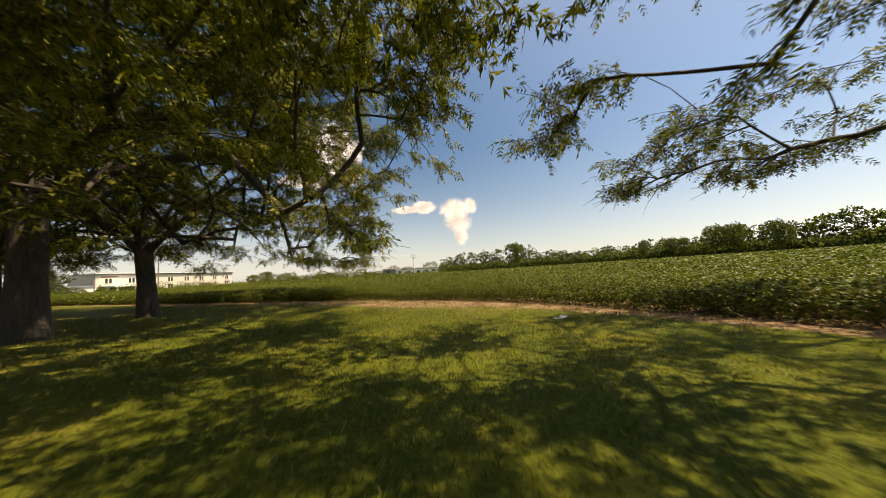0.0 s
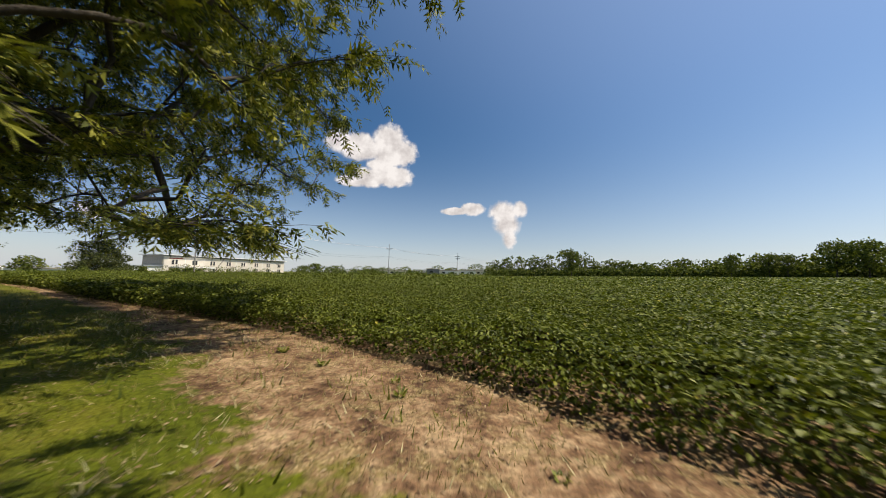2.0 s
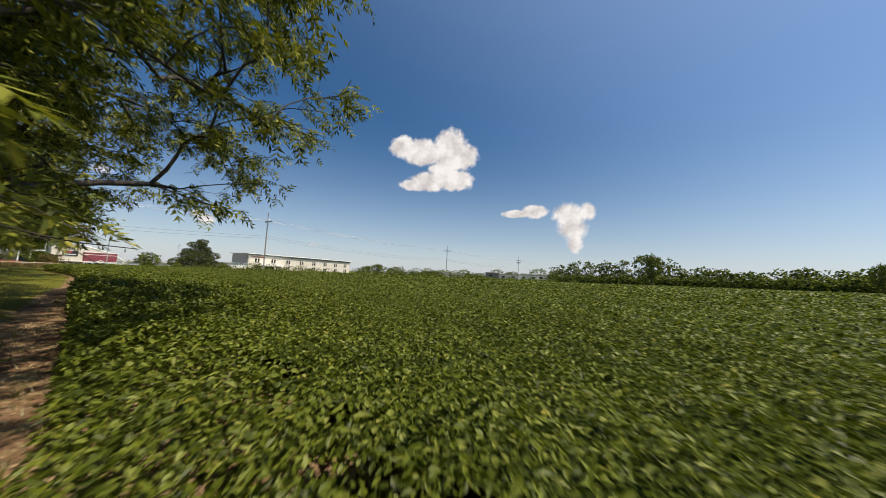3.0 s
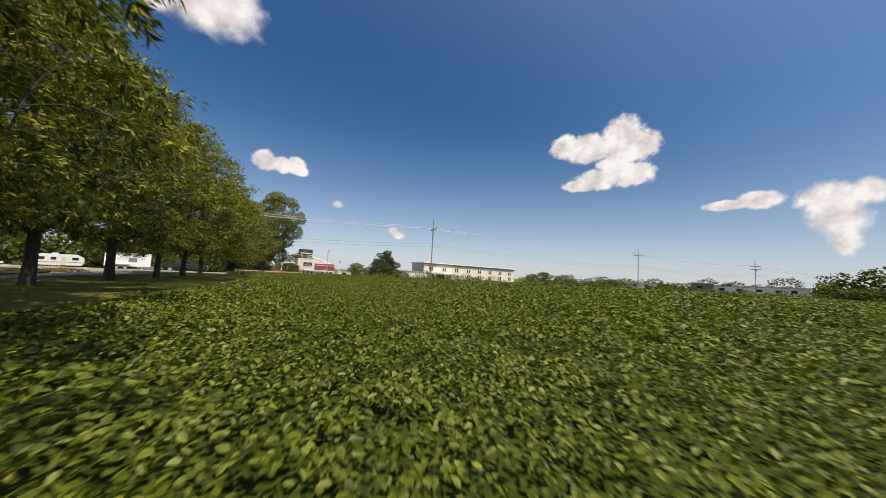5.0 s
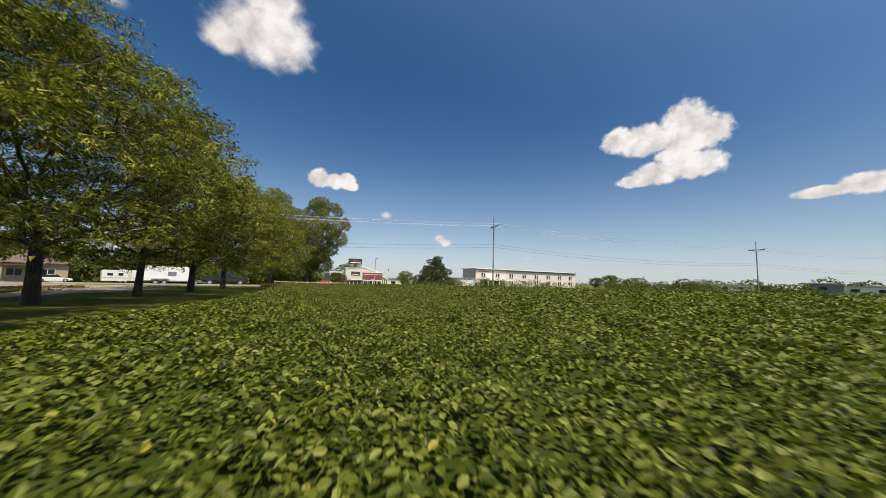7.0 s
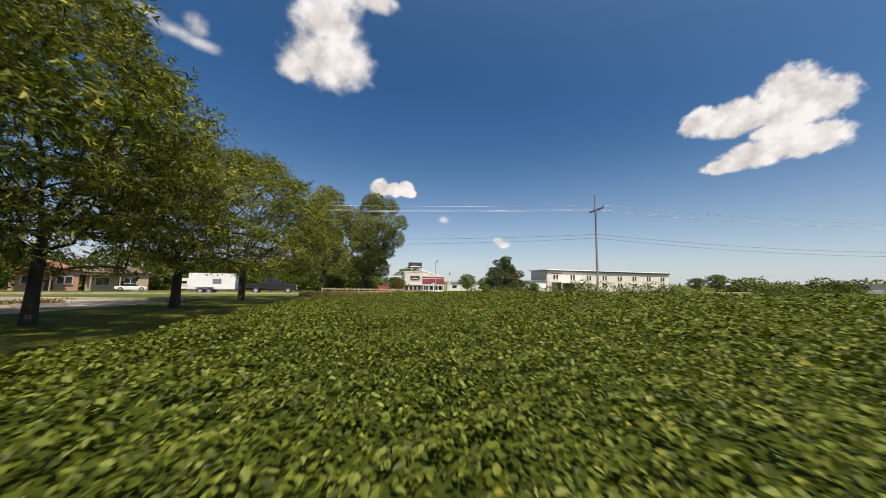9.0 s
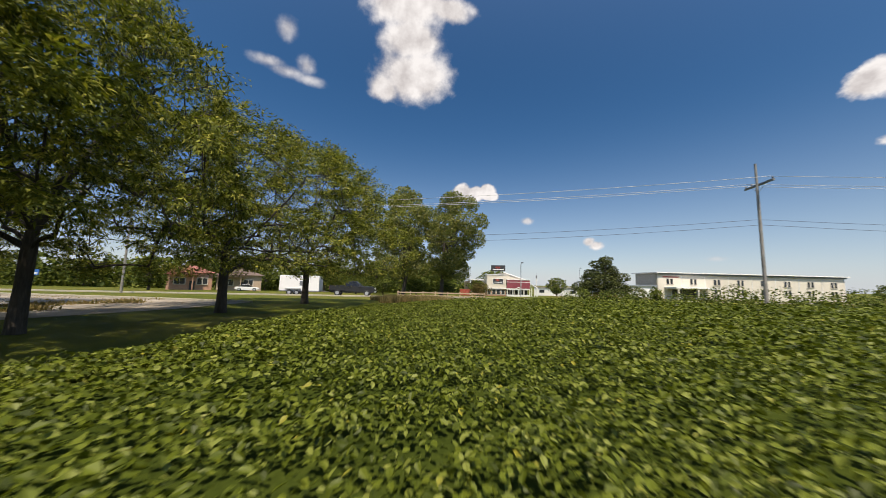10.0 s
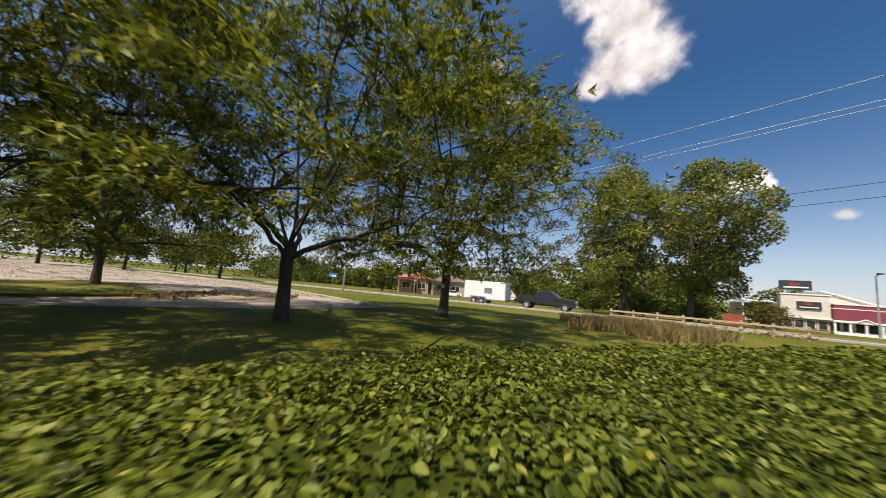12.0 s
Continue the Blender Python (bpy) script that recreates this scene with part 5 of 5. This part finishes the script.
def pickup(at, turn):
    """A crew-cab pickup: bed with side walls, tall cab with separate windows, long bonnet."""
    ob = thing("pickup_truck", (at[0], at[1], G(*at) + 0.04), "charcoal crew-cab pickup truck towing the trailer", "pickup truck", "", turn)
    part("frame", box((5.4, 1.5, 0.25), (0, 0, 0.55), 0.03), DARK, ob)
    bed = part("bed", box((2.0, 1.9, 0.16), (-1.85, 0, 0.72), 0.03), CHARCOAL, ob)
    for s in (-1, 1):
        part("bed_side", box((2.0, 0.12, 0.68), (-1.85, s * 0.93, 1.02), 0.04), CHARCOAL, bed)
    part("tailgate", box((0.1, 1.9, 0.66), (-2.85, 0, 1.02), 0.03), CHARCOAL, bed)
    cab = loft([[(x, s, z) for x, z in ((-0.9, 0.6), (-0.9, 1.3), (1.25, 1.3), (2.75, 1.22), (2.95, 1.0), (2.95, 0.55), (2.6, 0.45))] for s in (-0.97, -0.9, 0.9, 0.97)], CHARCOAL, "cab", ob)
    loft([[(x, s * w, z) for x, z, w in ((-0.88, 1.28, 0.93), (-0.78, 1.92, 0.74), (0.5, 1.95, 0.74), (1.35, 1.28, 0.93))] for s in (-1, 1)], CHARCOAL, "roof", ob)
    for s in (-1, 1):
        for x0, x1, t0, t1 in ((-0.75, 0.05, -0.66, 0.03), (0.13, 1.08, 0.12, 0.45)):
            bm = bmesh.new()
            bm.faces.new([bm.verts.new(p) for p in ((x0, s * 0.935, 1.34), (x1, s * 0.935, 1.34), (t1, s * 0.785, 1.86), (t0, s * 0.785, 1.86))])
            bmesh.ops.solidify(bm, geom=list(bm.faces), thickness=0.02)
            part("side_window", bm, GLASS, cab)
        for x in (-1.85, 1.95):
            wheel(ob, x, s * 0.88, 0.4, 0.26)
        part("headlight", box((0.08, 0.34, 0.2), (2.93, s * 0.72, 1.02), 0.02), WHITE, cab, "clear headlight")
        part("tail_light", box((0.05, 0.16, 0.36), (-2.9, s * 0.86, 1.05), 0.02), RED, bed, "red tail light")
        part("mirror", box((0.12, 0.22, 0.2), (1.0, s * 1.08, 1.38), 0.03), DARK, cab)
    bm = bmesh.new()
    bm.faces.new([bm.verts.new(p) for p in ((1.4, -0.85, 1.33), (1.4, 0.85, 1.33), (0.56, 0.7, 1.9), (0.56, -0.7, 1.9))])
    bmesh.ops.solidify(bm, geom=list(bm.faces), thickness=0.02)
    part("windscreen", bm, GLASS, cab)
    part("grille", box((0.08, 1.1, 0.34), (2.96, 0, 0.98), 0.02), STEEL, cab, "silver grille")
    part("bumper", box((0.2, 1.9, 0.24), (2.98, 0, 0.58), 0.05), STEEL, ob, "chrome front bumper")
    return ob


SEDAN = ([(0, 0.35), (0.02, 0.6), (0.3, 0.66), (0.7, 0.62), (0.97, 0.5), (1, 0.3), (0.9, 0.18), (0.1, 0.18)], [(0.14, 0.6), (0.3, 0.97), (0.58, 1.0), (0.74, 0.6)])
cargo_trailer((-73.2, 14.6), 91)
pickup((-73.4, 21.2), 91)
car("parked_car", (-103, -6), 110, 4.5, 1.45, SEDAN, WHITE, "white car parked before the houses", "car")
car("parked_car", (-106, 16), 100, 4.5, 1.45, SEDAN, GREY, "grey car parked across the road", "car")


def motorhome(at, turn):
    ob = thing("travel_trailer", (at[0], at[1], G(*at)), "white parked travel trailer with small dark windows", "camper", "", turn)
    body = loft([[(x, s * 1.2, z) for x, z in ((-3.8, 0.5), (-3.9, 2.6), (-3.5, 2.95), (2.6, 3.0), (3.7, 2.3), (3.8, 1.2), (3.4, 0.5))] for s in (-1, 1)], WHITE, "body", ob)
    for x, w in ((-2.6, 0.9), (-0.9, 0.8), (2.3, 1.0)):
        for s in (-1, 1):
            part("window", box((w, 0.04, 0.6), (x, s * 1.21, 2.0), 0.01), GLASS, body)
    for s in (-1, 1):
        part("door", box((0.7, 0.04, 1.8), (0.6, s * 1.21, 1.5), 0.01), CREAM, body)
        part("stripe", box((7.2, 0.03, 0.14), (-0.1, s * 1.21, 1.2)), TAN, body, "tan stripe")
        for x in (-0.9, 0.0):
            wheel(ob, x, s * 1.05, 0.34, 0.22)
    part("air_conditioner", box((0.9, 0.7, 0.28), (-0.5, 0, 3.1), 0.06), WHITE, body)
    return ob


motorhome((-116.3, 0.6), 110)


def blue_sign(at):
    ob = thing("roadside_sign", (at[0], at[1], G(*at)), "blue and white roadside sign on a post", "sign", "", 120)
    part("post", rod([(0, 0, 0), (0, 0, 2.6)], 0.09, 8), STEEL, ob)
    board = part("board", box((2.6, 0.25, 1.3), (0, 0, 3.2), 0.03), BLUE, ob)
    part("panel", box((1.6, 0.28, 0.5), (0.3, 0, 3.0), 0.01), WHITE, board, "white panel with plain bars")
    return ob


blue_sign((-111, -56))


def green_sign(at):
    ob = thing("street_sign", (at[0], at[1], G(*at)), "small green road sign on two metal posts", "sign", "", 130)
    for x in (-0.9, 0.9):
        part("post", rod([(x, 0, 0), (x, 0, 2.6)], 0.05, 6), STEEL, ob)
    board = part("board", box((2.4, 0.08, 1.5), (0, -0.06, 2.7), 0.03), GREEN, ob)
    part("bar", box((1.7, 0.02, 0.2), (0, -0.11, 2.9)), WHITE, board, "white bar in place of lettering")
    return ob


def marker_post(at):
    ob = thing("utility_post", (at[0], at[1], G(*at)), "pale weathered utility post beside the lot", "post")
    part("shaft", rod([(0, 0, -0.2), (0, 0, 1.6), (0, 0, 3.6)], np.array([0.14, 0.13, 0.11]), 8), CONCRETE, ob)
    part("cap", rod([(0, 0, 3.6), (0, 0, 3.7)], np.array([0.14, 0.1]), 8), STEEL, ob)
    return ob


green_sign((-84.2, -40.4))
marker_post((-66.1, -30.9))


def fence(at, turn, n):
    ob = thing("wooden_fence", (at[0], at[1], G(*at)), "red-brown wooden fence beside the road", "fence", "", turn)
    for k in range(n):
        part("board", box((0.28, 0.04, 1.5), (k * 0.32, 0, 0.8), 0.01), RED, ob)
    for z in (0.4, 1.2):
        part("rail", box((n * 0.32, 0.06, 0.1), (n * 0.16 - 0.16, 0.05, z), 0.01), RED, ob)
    return ob


fence((-105.2, 41.7), 85, 8)


def rail_fence(a, b, n):
    """Low weathered post-and-rail fence along the road."""
    d = Vector(b) - Vector(a)
    ob = thing("rail_fence", (a[0], a[1], G(*a)), "low weathered wooden rail fence along the road", "fence", "", math.degrees(math.atan2(d.y, d.x)))
    for k in range(n):
        part("post", box((0.12, 0.12, 1.1), (d.length * k / (n - 1), 0, 0.3), 0.01), TAN, ob)
    for z in (0.35, 0.68):
        part("rail", box((d.length + 0.2, 0.06, 0.12), (d.length / 2, -0.09, z), 0.01), TAN, ob)
    return ob


rail_fence((-66.9, 27.4), (-66.2, 37.6), 8)
grass("dry_grass", 34000, (-63.5, -50, 24, 34), lambda px, py: ~inside(px, py, FIELD) & (np.hypot((px + 57.5) / 6.5, (py - 28.8) / 3.6) < 0.8 + 0.25 * np.sin(px * 1.7) * np.sin(py * 2.3)) & (px < -52.0), 0.42, DRY, "tall dry tan grass between field and road", tilt=0.2)


# ---- clouds ----
def cloud(name, yaw, el, lobes, grey=0.06, soft=0.34, fine=0.75, dense=1.0):
    """A far sheet of vapour that glows by itself, uneven at its rim; lobes are given in degrees from its middle:
    across, up, half width, half height.
    """
    w, h = max(abs(a) + c for a, b, c, d in lobes) * 1.35, max(abs(b) + d for a, b, c, d in lobes) * 1.35
    dist = 2600.0
    e, y = radians(el), radians(yaw)
    at = Vector((-20 - math.sin(y) * math.cos(e) * dist, 22 + math.cos(y) * math.cos(e) * dist, 1.5 + math.sin(e) * dist))
    bm = bmesh.new()
    bmesh.ops.create_grid(bm, x_segments=10, y_segments=10, size=1.0)
    for v in bm.verts:
        u, s = v.co.x, v.co.y
        v.co = (u * w, s * h, 0.6 * (1 - u * u) * (1 - s * s))
    m = Mat(name)
    co = m.coords()
    puff = m.n("TexNoise")
    puff.inputs["Scale"].default_value, puff.inputs["Detail"].default_value, puff.inputs["Roughness"].default_value = fine * 1.1, 4.0, 0.5
    m.link(co, puff.inputs["Vector"])
    total = None
    for a, b, c, d in lobes:
        mp = m.n("Mapping")
        mp.vector_type = "TEXTURE"
        mp.inputs["Location"].default_value, mp.inputs["Scale"].default_value = (a, b, 0), (c, d, 8)
        m.link(co, mp.inputs[0])
        ln = m.n("VectorMath", operation="LENGTH")
        m.link(mp.outputs[0], ln.inputs[0])
        inv = m.n("Math", operation="SUBTRACT")
        inv.inputs[0].default_value = 1.0
        m.link(ln.outputs["Value"], inv.inputs[1])
        if total is None:
            total = inv.outputs[0]
        else:
            mx = m.n("Math", operation="SMOOTH_MAX")
            mx.inputs[2].default_value = 0.15
            m.link(total, mx.inputs[0])
            m.link(inv.outputs[0], mx.inputs[1])
            total = mx.outputs[0]
    rag = m.n("Math", operation="MULTIPLY_ADD")
    rag.inputs[1].default_value, rag.inputs[2].default_value = 0.62, -0.31
    m.link(puff.outputs["Fac"], rag.inputs[0])
    add = m.n("Math", operation="ADD")
    m.link(total, add.inputs[0])
    m.link(rag.outputs[0], add.inputs[1])
    alpha = m.n("MapRange")
    alpha.interpolation_type = "SMOOTHSTEP"
    alpha.inputs["From Min"].default_value, alpha.inputs["From Max"].default_value, alpha.inputs["To Max"].default_value = 0.0, soft, dense
    m.link(add.outputs[0], alpha.inputs["Value"])
    # sunlit white and shaded grey are put into the glow, spread by noise
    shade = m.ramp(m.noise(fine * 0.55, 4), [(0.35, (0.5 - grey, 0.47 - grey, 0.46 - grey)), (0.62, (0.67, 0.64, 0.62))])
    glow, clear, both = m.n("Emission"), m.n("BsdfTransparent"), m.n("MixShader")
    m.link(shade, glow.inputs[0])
    m.link(alpha.outputs[0], both.inputs[0])
    m.link(clear.outputs[0], both.inputs[1])
    m.link(glow.outputs[0], both.inputs[2])
    m.link(both.outputs[0], m.out.inputs[0])
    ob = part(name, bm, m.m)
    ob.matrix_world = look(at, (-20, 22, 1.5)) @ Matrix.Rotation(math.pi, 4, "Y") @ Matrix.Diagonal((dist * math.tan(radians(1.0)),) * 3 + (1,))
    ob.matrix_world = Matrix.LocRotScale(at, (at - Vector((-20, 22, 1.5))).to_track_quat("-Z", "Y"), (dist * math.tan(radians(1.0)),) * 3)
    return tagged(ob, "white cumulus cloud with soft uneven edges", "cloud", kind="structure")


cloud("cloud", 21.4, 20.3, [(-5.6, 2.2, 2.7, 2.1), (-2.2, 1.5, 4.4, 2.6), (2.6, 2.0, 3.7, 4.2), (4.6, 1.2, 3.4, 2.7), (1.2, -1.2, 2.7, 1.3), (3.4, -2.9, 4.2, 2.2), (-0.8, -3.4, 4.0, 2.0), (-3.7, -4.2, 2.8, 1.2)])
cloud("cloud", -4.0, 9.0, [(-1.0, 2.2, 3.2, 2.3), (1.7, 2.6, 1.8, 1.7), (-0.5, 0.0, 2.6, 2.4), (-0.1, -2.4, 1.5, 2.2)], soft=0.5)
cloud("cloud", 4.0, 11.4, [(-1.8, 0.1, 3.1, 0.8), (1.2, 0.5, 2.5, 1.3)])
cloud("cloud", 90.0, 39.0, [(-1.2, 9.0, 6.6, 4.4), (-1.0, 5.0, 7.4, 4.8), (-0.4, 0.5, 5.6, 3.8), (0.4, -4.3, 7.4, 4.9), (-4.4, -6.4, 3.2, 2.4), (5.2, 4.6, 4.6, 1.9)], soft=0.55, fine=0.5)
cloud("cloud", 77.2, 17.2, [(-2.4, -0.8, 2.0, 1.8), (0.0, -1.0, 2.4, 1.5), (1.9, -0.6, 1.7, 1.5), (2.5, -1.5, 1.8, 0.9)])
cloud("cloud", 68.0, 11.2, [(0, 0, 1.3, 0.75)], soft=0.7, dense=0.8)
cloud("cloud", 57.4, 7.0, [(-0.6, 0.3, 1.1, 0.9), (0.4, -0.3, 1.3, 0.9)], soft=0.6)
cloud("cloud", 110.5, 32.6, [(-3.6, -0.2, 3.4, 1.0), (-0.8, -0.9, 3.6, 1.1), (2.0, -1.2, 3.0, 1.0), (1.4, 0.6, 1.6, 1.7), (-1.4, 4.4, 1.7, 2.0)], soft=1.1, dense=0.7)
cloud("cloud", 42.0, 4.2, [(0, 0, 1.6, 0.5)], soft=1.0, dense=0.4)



# ---- small things on the lawn and at the field edge ----
def paper_scrap(at):
    rng = np.random.default_rng(3)
    bm = bmesh.new()
    bmesh.ops.create_grid(bm, x_segments=9, y_segments=6, size=1.0)
    for v in bm.verts:
        x, y = v.co.x, v.co.y
        v.co = (x * 0.15 * (1 + 0.25 * y), y * 0.075 + 0.03 * math.sin(x * 4), 0.05 + 0.035 * noise.noise((x * 1.7, y * 1.7, 4)) + rng.uniform(-0.008, 0.008) - 0.02 * x * x)
    bmesh.ops.solidify(bm, geom=list(bm.faces), thickness=0.004)
    ob = part("paper_scrap", bm, WHITE)
    ob.matrix_world = pose(at[0], at[1], G(*at), 0, 0, 35)
    return tagged(ob, "crumpled white paper scrap on the lawn", "litter")


paper_scrap((2.25, 6.15))


def weed(at, seed, tall):
    """A broad-leaved weed: a few stems with paired leaves."""
    rng = np.random.default_rng(seed)
    ob = thing("weed", (at[0], at[1], G(*at)), "small yellow-green broadleaf weed on bare soil", "weed", "weeds on the bare soil")
    stems, spots, ways = [], [], []
    for k in range(6):
        az = k * 1.05 + rng.uniform(-0.3, 0.3)
        p, r = limb(rng, (0, 0, -0.01), (math.cos(az) * 0.8, math.sin(az) * 0.8, 0.8), tall * rng.uniform(0.7, 1.1), 0.006, 0.003, 4, 0.1, 0.05)
        stems.append((p, r, 4))
        for q in p[1:]:
            for s in (-1, 1):
                spots.append(q)
                ways.append((math.cos(az + s * 1.1), math.sin(az + s * 1.1), rng.uniform(0.1, 1.0)))
    n = len(spots)
    v, q = scatter(LEAFLET, LEAFLET_Q, np.array(spots), np.array(ways), rng.normal(0, 0.25, (n, 3)) + np.array([0, 0, 1.0]), tall * 0.42 * rng.uniform(0.7, 1.2, n))
    for name, me in (("stem", tubes("stem", stems, WEED)), ("foliage", fast_mesh("foliage", v, q, WEED))):
        new(name, me).parent = ob
    return ob


for k, (x, y, h) in enumerate(((-0.76, 10.72, 0.16), (-0.62, 10.4, 0.2), (-2.5, 11.5, 0.24), (-1.7, 11.07, 0.22), (-2.02, 11.65, 0.17), (1.9, 8.55, 0.2), (1.8, 6.8, 0.15), (-4.2, 12.6, 0.2), (0.5, 9.5, 0.15), (3.0, 7.2, 0.2), (-5.8, 13.1, 0.22), (1.1, 8.2, 0.14))):
    weed((x, y), 60 + k, h * 0.45)


def dry_stalks(at, seed, tall, count):
    """A leaning tuft of dead pale stalks."""
    rng = np.random.default_rng(seed)
    lines = []
    for k in range(count):
        x, y = rng.normal(0, 0.28, 2)
        d = np.array([rng.normal(-0.25, 0.45), rng.normal(0.1, 0.45), 0.8])
        p, r = limb(rng, (x, y, -0.02), d / np.linalg.norm(d), tall * rng.uniform(0.5, 1.15), 0.007, 0.003, 4, 0.12, -0.06)
        lines.append((p, r, 3))
    ob = new("dry_stalks", tubes("dry_stalks", lines, DRY))
    ob.matrix_world = pose(at[0], at[1], G(*at))
    return tagged(ob, "tuft of tall dry pale stalks at the field edge", "dead weeds", kind="stuff")


for k, (x, y, h, n) in enumerate(((4.75, 6.3, 0.5, 60), (5.3, 5.6, 0.65, 80), (5.9, 4.9, 0.7, 90), (6.3, 4.3, 0.75, 90), (6.9, 3.4, 0.7, 80), (4.2, 6.9, 0.4, 50), (7.6, 2.3, 0.7, 70))):
    dry_stalks((x, y), 80 + k, h, n)


def fallen_branch(at, turn):
    rng = np.random.default_rng(12)
    main = limb(rng, (0, 0, 0.03), (1, 0, 0.25), 1.5, 0.028, 0.01, 7, 0.13, 0.01)
    lines = [main + (6,)]
    for k in (2, 3, 4, 5, 6):
        lines.append(limb(rng, main[0][k], aside(rng, np.array([0.9, 0, 0.3]), 0.7), rng.uniform(0.4, 0.8), 0.012, 0.004, 4, 0.15, 0.02) + (4,))
    ob = new("fallen_branch", tubes("fallen_branch", lines, BARK))
    ob.matrix_world = pose(at[0], at[1], G(*at), 0, 0, turn)
    return tagged(ob, "fallen dark forked branch at the field edge", "branch")


fallen_branch((4.7, 5.9), -25)
